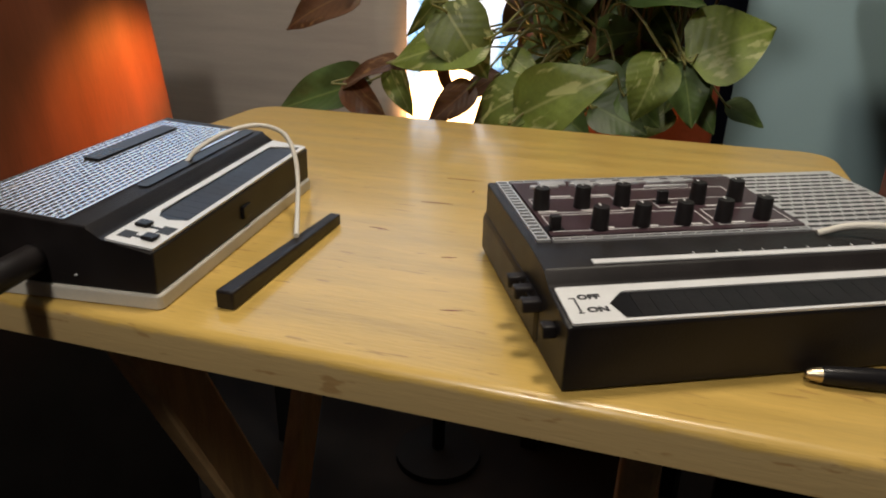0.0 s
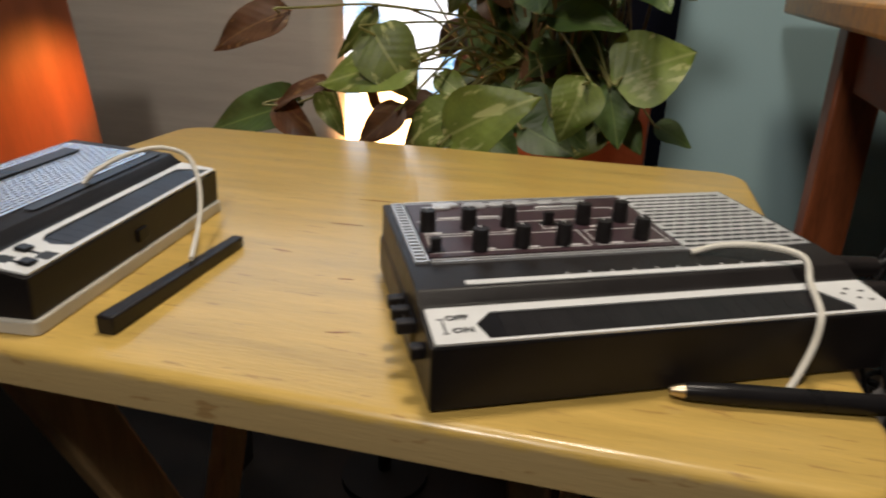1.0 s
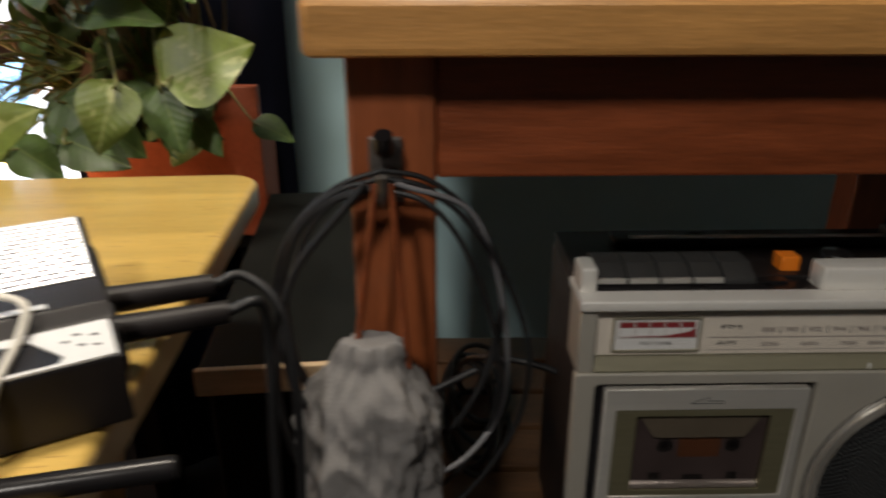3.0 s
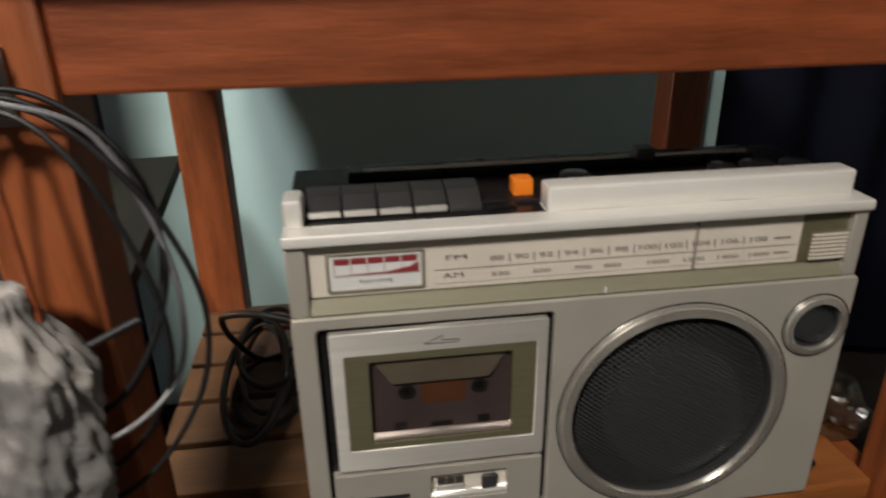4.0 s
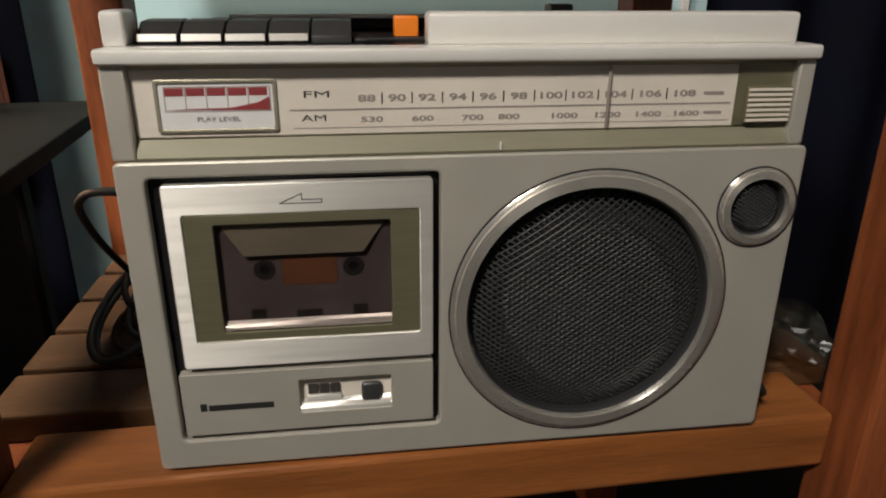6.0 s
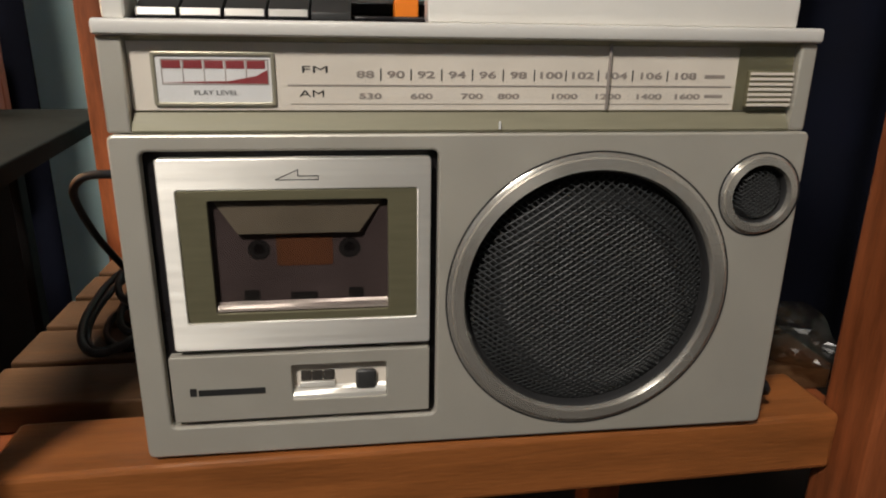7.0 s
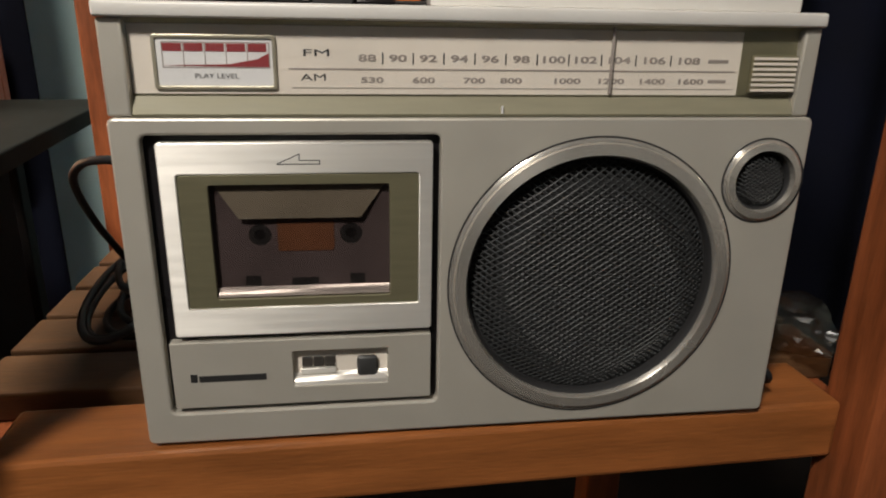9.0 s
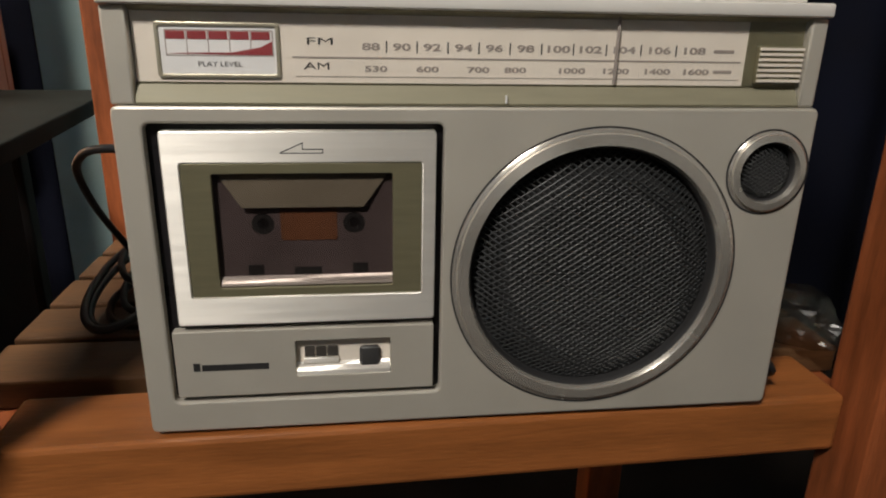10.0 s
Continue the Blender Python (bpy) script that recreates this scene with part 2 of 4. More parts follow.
def leaf_material(name, green, pale, amount):
    m = mat(name, green, 0.46, 0, 0.35, 3, 0.3, 28, coords="Object", random_part=0.3)
    nt = m.node_tree
    n, l = nt.nodes, nt.links
    b = n["Principled BSDF"]
    src = b.inputs["Base Color"].links[0].from_socket
    tc, mp, nz = n.new("ShaderNodeTexCoord"), n.new("ShaderNodeMapping"), n.new("ShaderNodeTexNoise")
    mp.inputs["Scale"].default_value = (1.6, 4.5, 4)
    nz.inputs["Scale"].default_value, nz.inputs["Detail"].default_value = 1.6, 4
    info, off = n.new("ShaderNodeObjectInfo"), n.new("ShaderNodeMath")
    off.operation = "MULTIPLY"
    off.inputs[1].default_value = 37.0
    l.new(info.outputs["Random"], off.inputs[0])
    l.new(off.outputs[0], mp.inputs["Location"])
    l.new(tc.outputs["Object"], mp.inputs[0])
    l.new(mp.outputs[0], nz.inputs["Vector"])
    r = n.new("ShaderNodeValToRGB")
    r.color_ramp.elements[0].position, r.color_ramp.elements[1].position = 1 - amount, 1.06 - amount
    l.new(nz.outputs["Fac"], r.inputs[0])
    mix = n.new("ShaderNodeMix")
    mix.data_type = "RGBA"
    l.new(r.outputs[0], mix.inputs["Factor"])
    l.new(src, mix.inputs["A"])
    mix.inputs["B"].default_value = (*pale, 1)
    sep, side, vein = n.new("ShaderNodeSeparateXYZ"), n.new("ShaderNodeMath"), n.new("ShaderNodeMapRange")
    l.new(tc.outputs["Object"], sep.inputs[0])
    side.operation = "ABSOLUTE"
    l.new(sep.outputs["Y"], side.inputs[0])
    l.new(side.outputs[0], vein.inputs[0])
    vein.inputs[1].default_value, vein.inputs[2].default_value = 0.004, 0.022
    vein.inputs[3].default_value, vein.inputs[4].default_value = 0.55, 0.0
    rib = n.new("ShaderNodeMix")
    rib.data_type = "RGBA"
    l.new(vein.outputs[0], rib.inputs["Factor"])
    l.new(mix.outputs["Result"], rib.inputs["A"])
    rib.inputs["B"].default_value = (*pale, 1)
    l.new(rib.outputs["Result"], b.inputs["Base Color"])
    skew, wave, groove = n.new("ShaderNodeMath"), n.new("ShaderNodeMath"), n.new("ShaderNodeMath")
    skew.operation, wave.operation, groove.operation = "MULTIPLY_ADD", "MULTIPLY", "SINE"
    l.new(side.outputs[0], skew.inputs[0])
    skew.inputs[1].default_value = -0.8
    l.new(sep.outputs["X"], skew.inputs[2])
    l.new(skew.outputs[0], wave.inputs[0])
    wave.inputs[1].default_value = 52.0
    l.new(wave.outputs[0], groove.inputs[0])
    relief = n.new("ShaderNodeBump")
    relief.inputs["Strength"].default_value, relief.inputs["Distance"].default_value = 0.12, 0.0006
    l.new(groove.outputs[0], relief.inputs["Height"])
    l.new(relief.outputs[0], b.inputs["Normal"])
    b.inputs["Transmission Weight"].default_value = 0.0
    b.inputs["Subsurface Weight"].default_value = 0.08
    b.inputs["Subsurface Radius"].default_value = (0.01, 0.02, 0.004)
    return m


LEAF = leaf_material("pothos_leaf", (0.145, 0.19, 0.034), (0.36, 0.38, 0.15), 0.42)
LEAF_PLAIN = leaf_material("deep_green_leaf", (0.085, 0.14, 0.034), (0.20, 0.26, 0.08), 0.3)
LEAF_BROWN = leaf_material("dry_brown_leaf", (0.16, 0.075, 0.035), (0.25, 0.14, 0.06), 0.4)


def window_material():
    m = glow("obscure_glass_daylight", (0.3, 0.6, 1.0), 2.4)
    nt = m.node_tree
    n, l = nt.nodes, nt.links
    b = n["Principled BSDF"]
    tc, vo, nz = n.new("ShaderNodeTexCoord"), n.new("ShaderNodeTexNoise"), n.new("ShaderNodeTexNoise")
    vo.inputs["Scale"].default_value, vo.inputs["Distortion"].default_value = 110, 1.5
    nz.inputs["Scale"].default_value = 9
    for q in (vo, nz):
        l.new(tc.outputs["Object"], q.inputs["Vector"])
    r = n.new("ShaderNodeValToRGB")
    r.color_ramp.elements[0].position, r.color_ramp.elements[1].position = 0.42, 0.56
    r.color_ramp.elements[0].color, r.color_ramp.elements[1].color = (0.03, 0.10, 0.22, 1), (0.40, 0.68, 1.0, 1)
    l.new(vo.outputs["Fac"], r.inputs[0])
    r2 = n.new("ShaderNodeValToRGB")
    r2.color_ramp.elements[0].position, r2.color_ramp.elements[1].position = 0.47, 0.55
    l.new(nz.outputs["Fac"], r2.inputs[0])
    mix = n.new("ShaderNodeMix")
    mix.data_type = "RGBA"
    l.new(r2.outputs[0], mix.inputs["Factor"])
    l.new(r.outputs[0], mix.inputs["A"])
    mix.inputs["B"].default_value = (1.0, 0.90, 0.88, 1)
    l.new(mix.outputs["Result"], b.inputs["Emission Color"])
    return m


WINDOW_GLOW = window_material()


# ---- mesh helpers ----
def mesh_of(bm, name, material, smooth=None):
    me = bpy.data.meshes.new(name)
    bmesh.ops.recalc_face_normals(bm, faces=bm.faces)
    bm.faces.ensure_lookup_table()
    preset = smooth != 30 and bm.faces[0].smooth
    bm.to_mesh(me)
    bm.free()
    me.materials.append(material)
    if preset:
        smooth = max(smooth or 0, 62)
    if smooth is not None:
        me.polygons.foreach_set("use_smooth", [True] * len(me.polygons))
        me.set_sharp_from_angle(angle=radians(smooth))
    return me


def part(name, bm, material, parent=None, label="", m=None, smooth=20, kind=""):
    ob = new(name, mesh_of(bm, name, material, smooth))
    if parent:
        ob.parent = parent
    if m is not None:
        ob.matrix_basis = m
    if label or kind:
        tagged(ob, label, kind=kind)
    return ob


def thing(name, label, category, m=None, group=""):
    ob = new(name)
    ob.empty_display_size = 0.02
    if m is not None:
        ob.matrix_basis = m
    return tagged(ob, label, category, group)


def box(x0, x1, y0, y1, z0, z1, bevel=0.0, seg=2):
    bm = bmesh.new()
    v = [bm.verts.new((x, y, z)) for x in (x0, x1) for y in (y0, y1) for z in (z0, z1)]
    for f in ((0, 1, 3, 2), (4, 6, 7, 5), (0, 4, 5, 1), (2, 3, 7, 6), (0, 2, 6, 4), (1, 5, 7, 3)):
        bm.faces.new([v[i] for i in f])
    if bevel:
        bmesh.ops.bevel(bm, geom=bm.edges[:], offset=bevel, segments=seg, profile=0.5, affect="EDGES")
    return bm


def join(*many):
    bm = bmesh.new()
    for b in many:
        me = bpy.data.meshes.new("tmp")
        b.to_mesh(me)
        b.free()
        bm.from_mesh(me)
        bpy.data.meshes.remove(me)
    return bm


def moved(bm, m):
    bm.transform(m)
    return bm


def rounded(x0, x1, y0, y1, r, n=6):
    pts = []
    for cx, cy, a0 in ((x1 - r, y1 - r, 0), (x0 + r, y1 - r, 90), (x0 + r, y0 + r, 180), (x1 - r, y0 + r, 270)):
        for i in range(n + 1):
            a = radians(a0 + 90 * i / n)
            pts.append((cx + r * math.cos(a), cy + r * math.sin(a)))
    return pts


def circle(cx, cy, r, n=48):
    return [(cx + r * math.cos(2 * math.pi * i / n), cy + r * math.sin(2 * math.pi * i / n)) for i in range(n)]


def plate(outer, holes=(), z0=0.0, z1=0.001, bevel=0.0, seg=2):
    """A flat plate with through holes, from outlines in x and y."""
    bm = bmesh.new()
    edges = []
    for loop in (outer, *holes):
        vs = [bm.verts.new((x, y, z0)) for x, y in loop]
        edges += [bm.edges.new((vs[i], vs[(i + 1) % len(vs)])) for i in range(len(vs))]
    if holes:
        bmesh.ops.triangle_fill(bm, edges=edges, use_beauty=True, use_dissolve=False)
    else:
        bm.faces.new(bm.verts[:])
    ext = bmesh.ops.extrude_face_region(bm, geom=bm.faces[:])
    top = [g for g in ext["geom"] if isinstance(g, bmesh.types.BMVert)]
    bmesh.ops.translate(bm, verts=top, vec=(0, 0, z1 - z0))
    if bevel:
        bm.normal_update()
        rim = [e for e in bm.edges if all(abs(v.co.z - z1) < 1e-7 for v in e.verts) and len(e.link_faces) == 2
               and abs(e.link_faces[0].normal.dot(e.link_faces[1].normal)) < 0.5]
        bmesh.ops.bevel(bm, geom=rim, offset=bevel, segments=seg, profile=0.5, affect="EDGES")
    return bm


def sweep(profile, x0, x1, bevel=0.0):
    """A profile in y and z drawn along x."""
    bm = bmesh.new()
    a = [bm.verts.new((x0, y, z)) for y, z in profile]
    b = [bm.verts.new((x1, y, z)) for y, z in profile]
    bm.faces.new(a)
    bm.faces.new(b[::-1])
    for i in range(len(a)):
        j = (i + 1) % len(a)
        bm.faces.new((a[i], b[i], b[j], a[j]))
    if bevel:
        bmesh.ops.bevel(bm, geom=bm.edges[:], offset=bevel, segments=2, profile=0.5, affect="EDGES")
    return bm


def lathe(profile, n=48, axis=(0, 0)):
    """A profile of (radius, z) turned round z."""
    bm = bmesh.new()
    rings = []
    for r, z in profile:
        if r < 1e-6:
            rings.append([bm.verts.new((axis[0], axis[1], z))] * n)
        else:
            rings.append([bm.verts.new((axis[0] + r * math.cos(2 * math.pi * i / n), axis[1] + r * math.sin(2 * math.pi * i / n), z)) for i in range(n)])
    for p, q in zip(rings, rings[1:]):
        for i in range(n):
            j = (i + 1) % n
            vs = []
            for v in (p[i], p[j], q[j], q[i]):
                if v not in vs:
                    vs.append(v)
            if len(vs) > 2:
                bm.faces.new(vs).smooth = True
    return bm


def smooth_path(pts, steps=8):
    """Catmull-Rom points through pts."""
    p = [Vector(q) for q in pts]
    p = [2 * p[0] - p[1]] + p + [2 * p[-1] - p[-2]]
    out = []
    for a, b, c, d in zip(p, p[1:], p[2:], p[3:]):
        for i in range(steps):
            t = i / steps
            out.append(0.5 * (2 * b + (c - a) * t + (2 * a - 5 * b + 4 * c - d) * t * t + (3 * b - a - 3 * c + d) * t ** 3))
    return out + [p[-2]]


def tube(pts, r, n=8, steps=8, r1=None):
    path = smooth_path(pts, steps)
    bm = bmesh.new()
    rings, up = [], Vector((0.13, 0.31, 0.94))
    for i, c in enumerate(path):
        t = (path[min(i + 1, len(path) - 1)] - path[max(i - 1, 0)]).normalized()
        side = t.cross(up)
        if side.length < 1e-3:
            side = t.cross(Vector((1, 0, 0)))
        side.normalize()
        up = side.cross(t)
        rr = r if r1 is None else r + (r1 - r) * i / (len(path) - 1)
        rings.append([bm.verts.new(c + rr * (math.cos(2 * math.pi * k / n) * side + math.sin(2 * math.pi * k / n) * up)) for k in range(n)])
    for p, q in zip(rings, rings[1:]):
        for k in range(n):
            bm.faces.new((p[k], p[(k + 1) % n], q[(k + 1) % n], q[k])).smooth = True
    bm.faces.new(rings[0])
    bm.faces.new(rings[-1][::-1])
    return bm


def lettering(text, x, y, size, z, wide=1.0, bold=0.0):
    """Flat letters standing proud of a plate by a hair."""
    cu = bpy.data.curves.new("letters", "FONT")
    cu.body, cu.size, cu.align_x, cu.align_y, cu.extrude, cu.resolution_u = text, size, "CENTER", "CENTER", 0.00008, 3
    cu.offset = bold
    ob = bpy.data.objects.new("letters", cu)
    scene.collection.objects.link(ob)
    bpy.context.view_layer.update()
    me = bpy.data.meshes.new_from_object(ob.evaluated_get(bpy.context.evaluated_depsgraph_get()))
    bm = bmesh.new()
    bm.from_mesh(me)
    bm.transform(Matrix.Translation((x, y, z)) @ Matrix.Diagonal((wide, 1, 1, 1)))
    bpy.data.objects.remove(ob)
    bpy.data.curves.remove(cu)
    bpy.data.meshes.remove(me)
    return bm


def bars(rects, z0, z1):
    """Thin printed strokes or raised bars on one plate."""
    return join(*[box(a, b, c, d, z0, z1) for a, b, c, d in rects])


def outline(x0, x1, y0, y1, w):
    return [(x0, x1, y0, y0 + w), (x0, x1, y1 - w, y1), (x0, x0 + w, y0 + w, y1 - w), (x1 - w, x1, y0 + w, y1 - w)]


# ---- the room ----
WALL_Y = 0.75
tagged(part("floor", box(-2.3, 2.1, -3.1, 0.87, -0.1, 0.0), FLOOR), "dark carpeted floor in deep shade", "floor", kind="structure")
tagged(part("ceiling", box(-2.3, 2.1, -3.1, 0.87, 2.45, 2.55), CEILING), "plain off-white painted ceiling", "ceiling", kind="structure")
north = plate([(-2.3, 0), (2.1, 0), (2.1, 2.45), (-2.3, 2.45)], [[(-1.75, 0.42), (-0.60, 0.42), (-0.60, 1.7), (-1.75, 1.7)]], 0, 0.12)
tagged(part("wall_north", moved(north, pose(0, WALL_Y + 0.12, 0, 90)), WALL_BLUE), "pale blue painted wall behind the bench", "wall", kind="structure")
tagged(part("wall_south", box(-2.3, 2.1, -3.22, -3.1, 0, 2.45), CEILING), "plain off-white wall", "wall", kind="structure")
tagged(part("wall_west", box(-2.42, -2.3, -3.1, 0.87, 0, 2.45), CEILING), "plain off-white wall", "wall", kind="structure")
tagged(part("wall_east", box(2.1, 2.22, -3.1, 0.87, 0, 2.45), CEILING), "plain off-white wall", "wall", kind="structure")
window = tagged(new("window_1"), "obscure glass window glowing with bluish daylight", "window", kind="structure")
part("pane", box(-1.75, -0.60, WALL_Y + 0.05, WALL_Y + 0.056, 0.42, 1.7), WINDOW_GLOW, window, "patterned frosted glass")
part("window_frame", moved(plate(rounded(-1.755, -0.595, 0.415, 1.705, 0.002, 1), [rounded(-1.73, -0.62, 0.44, 1.68, 0.002, 1)], 0, 0.03), pose(0, WALL_Y + 0.045, 0, 90)), PALE_BOARD, window)
# thin beige screen standing before the window
screen = thing("screen_panel", "beige fabric screen panel with faint horizontal weave", "screen panel")
part("panel", plate(rounded(-1.75, -0.670, 0.362, 0.424, 0.029, 10), (), 0.42, 0.84, 0.004), BEIGE, screen, smooth=40)
for x in (-1.55, -0.90):
    part("foot", box(x, x + 0.04, 0.375, 0.411, 0.0, 0.4195, 0.003), SHADE_BLACK, screen)


def curtain(name, x0, x1, y, z0, z1, folds, deep, label):
    bm = bmesh.new()
    n = folds * 12
    rows = []
    for z in (z0, z0 + 0.4 * (z1 - z0), z1):
        row = []
        for side in (0, 0.004):
            for i in range(n + 1):
                u = i / n
                w = deep * (math.sin(2 * math.pi * folds * u) + 0.35 * math.sin(5.1 * folds * u + z))
                row.append(bm.verts.new((x0 + (x1 - x0) * u, y + w + side, z)))
        rows.append(row)
    for a, b in zip(rows, rows[1:]):
        for s in (0, n + 1):
            for i in range(n):
                bm.faces.new((a[s + i], a[s + i + 1], b[s + i + 1], b[s + i]))
    for row in (rows[0], rows[-1]):
        for i in range(n):
            bm.faces.new((row[i], row[i + 1], row[n + 2 + i], row[n + 1 + i]))
    return tagged(part(name, bm, NAVY, smooth=80), label, "curtain")


curtain("curtain", -0.575, -0.272, 0.602, 0.02, 2.2, 3, 0.012, "dark navy cloth curtain hanging beside the window")
curtain("curtain", 0.628, 1.5, 0.70, 0.02, 2.2, 6, 0.014, "dark navy cloth curtain hanging behind the bench")
tagged(part("trim", box(0.604, 0.616, 0.735, 0.749, 0.0, 2.2, 0.002), WHITE_PLASTIC), "narrow white painted wall trim", "trim", kind="structure")

# ---- tray table ----
TABLE_Z = 0.638
table = thing("tray_table", "yellow lacquered wooden folding tray table, scuffed", "table", pose(-0.447, -0.0505, 0, 0, 0, 3.2))
part("tabletop", plate(rounded(-0.25, 0.25, -0.197, 0.197, 0.026, 8), (), TABLE_Z - 0.017, TABLE_Z, 0.0045, 5), YELLOW_WOOD, table, "glossy yellow boards with dark grain marks", smooth=50)


def slanted(a, b, w, d):
    """A straight bar of section w (x) by d from a to b."""
    a, b = Vector(a), Vector(b)
    m = look(a, b)
    bm = box(-w / 2, w / 2, -d / 2, d / 2, -(b - a).length, 0, 0.003)
    return moved(bm, m)


for sx in (-1, 1):
    part("leg", slanted((sx * 0.128, -0.150, 0.620), (sx * 0.128, 0.118, 0.0), 0.016, 0.036), PALE_LEG, table)
    part("leg", slanted((sx * 0.146, 0.150, 0.620), (sx * 0.146, -0.118, 0.0), 0.016, 0.036), PALE_LEG, table)
for y, w in ((-0.094, 0.138), (0.094, 0.119)):
    part("stretcher", box(-w, w, y - 0.009, y + 0.009, 0.05, 0.085, 0.002), PALE_LEG, table)

# knots and scratches in the tabletop
marks = [(0.027, -0.095, 0.004, 12), (0.012, 0.008, 0.0022, 80), (-0.003, -0.02, 0.010, 4), (0.044, -0.147, 0.005, 15), (-0.02, -0.07, 0.006, -6), (0.0, 0.03, 0.012, 3), (0.06, -0.03, 0.004, 40)]
for x, y, s, a in marks:
    part("scratch", moved(plate([(-s, 0), (0, -0.0005), (s, 0), (0, 0.0006)], (), 0, 0.00025), pose(x, y, TABLE_Z - 0.0001, 0, 0, a)), RED_WOOD_X, table)

# ---- bench with slatted shelf ----
SHELF = 0.3975
bench = thing("wooden_bench", "red-brown stained wooden bench with a slatted lower shelf", "bench")
part("top_board", box(-0.137, 0.437, -0.044, 0.668, 0.744, 0.769, 0.004), ORANGE_WOOD, bench, "orange pine top board with rounded edge")
LEGS = ((-0.122, -0.080, -0.020, 0.022), (0.380, 0.422, -0.020, 0.022), (-0.122, -0.080, 0.330, 0.372), (0.380, 0.422, 0.375, 0.417))
for x0, x1, y0, y1 in LEGS:
    part("leg", box(x0, x1, y0, y1, 0.0, 0.744, 0.003), RED_WOOD, bench)
part("apron", box(-0.080, 0.380, -0.016, 0.004, 0.684, 0.744, 0.002), RED_WOOD_X, bench, "dark red-stained apron")
part("apron", box(-0.080, 0.380, 0.335, 0.352, 0.688, 0.744, 0.002), RED_WOOD_X, bench)
for x0, x1 in ((-0.112, -0.092), (0.390, 0.410)):
    part("apron", box(x0, x1, 0.022, 0.31, 0.688, 0.744, 0.002), RED_WOOD_X, bench)
part("shelf_rail", moved(box(-0.078, 0.380, 0, 0.052, 0.361, SHELF, 0.003), pose(0, -0.0045, 0, 0, 0, 1.5)), RAIL_WOOD, bench, "orange pine front rail of the shelf")
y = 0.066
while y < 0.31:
    part("slat", box(-0.118, 0.418, y, y + 0.049, 0.378, SHELF - 0.001, 0.002), SHADED_SLAT_WOOD, bench)
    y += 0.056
for x0, x1 in ((-0.112, -0.088), (0.388, 0.412)):
    part("bearer", box(x0, x1, 0.022, 0.32, 0.345, 0.3775, 0.002), RED_WOOD, bench)

case = thing("equipment_case", "flat black equipment case lying on the bench top", "case")
part("shell", box(0.030, 0.340, 0.000, 0.220, 0.7765, 0.815, 0.004), BLACK_PLASTIC, case)
part("base", box(0.036, 0.334, 0.006, 0.214, 0.7692, 0.7764, 0.001), RED_WOOD_X, case, "dark red base edge")

# ---- portable cassette radio ----
radio = thing("cassette_radio", "silver portable radio cassette recorder with round speaker", "radio", pose(0, 0, SHELF + 0.0025, 90, 0, 0))
part("back_shell", box(0.001, 0.324, 0.001, 0.206, -0.105, -0.0065, 0.004), BLACK_PLASTIC, radio, "black plastic rear shell")
DOOR_HOLE = rounded(0.0125, 0.1435, 0.0165, 0.1535, 0.003, 3)
SP, TW = (0.2208, 0.0795), (0.3035, 0.130)
part("front_panel", plate(rounded(0, 0.325, 0, 0.161, 0.003, 3), [DOOR_HOLE, circle(*SP, 0.0680, 64), circle(*TW, 0.0180, 32)], -0.0062, 0.0, 0.0012), SILVER, radio, "satin silver front panel")
part("recess", plate(DOOR_HOLE, (), -0.0062, -0.0052), BLACK_GLOSS, radio)
# tuning section
part("cheek", box(0.0005, 0.0108, 0.1614, 0.2018, -0.03, -0.001, 0.0012), SILVER, radio)
part("cheek", box(0.3140, 0.3222, 0.1614, 0.2018, -0.03, -0.001, 0.0012), SILVER, radio)
part("ledge", sweep([(0.1614, -0.0065), (0.1614, -0.0012), (0.1625, -0.0008), (0.1698, -0.0054), (0.1706, -0.0048), (0.1706, -0.0065)], 0.0110, 0.3138), OLIVE_DULL, radio, "olive metallic sloping ledge")
part("upper_lip", sweep([(0.2018, -0.0065), (0.2018, -0.002), (0.1990, -0.0065)], 0.0110, 0.3138), OLIVE, radio)
dial = part("dial_plate", plate(rounded(0.0112, 0.3136, 0.1708, 0.2015, 0.001, 2), (), -0.0064, -0.0056), DIAL, radio, "cream dial plate with radio scales")
# olive patch drawn for the blurry shadow round the slide knob
part("knob_shade", box(0.2860, 0.3135, 0.1709, 0.2013, -0.0055, -0.0050), OLIVE, dial)
DZ = -0.0055
scale_text = [lettering("FM", 0.0890, 0.1882, 0.0042, DZ, 2.4), lettering("AM", 0.0875, 0.1778, 0.0042, DZ, 1.9)]
part("lettering", join(*scale_text), INK, dial)
FM_X = (0.111, 0.1245, 0.138, 0.152, 0.166, 0.1803, 0.195, 0.210, 0.226, 0.243, 0.260)
numbers = [lettering(str(88 + 2 * i), x, 0.1862, 0.0042, DZ, 1.9, 0.00012) for i, x in enumerate(FM_X)]
numbers += [lettering(s, x, 0.1768, 0.0034, DZ, 2.0, 0.0001) for s, x in (("530", 0.113), ("600", 0.136), ("700", 0.159), ("800", 0.176), ("1000", 0.202), ("1200", 0.223), ("1400", 0.243), ("1600", 0.262))]
part("lettering", join(*numbers), GREY_INK, dial)
part("scale_line", bars([(0.077, 0.284, 0.1812, 0.1819), (0.078, 0.284, 0.1733, 0.1736), (0.270, 0.280, 0.1855, 0.1870), (0.271, 0.280, 0.1764, 0.1778)], DZ, DZ + 0.0001), GREY_INK, dial)
part("scale_mark", bars([(0.5 * (a + b) - 0.0003, 0.5 * (a + b) + 0.0003, 0.1838, 0.1888) for a, b in zip(FM_X, FM_X[1:])], DZ, DZ + 0.0001), INK, dial)
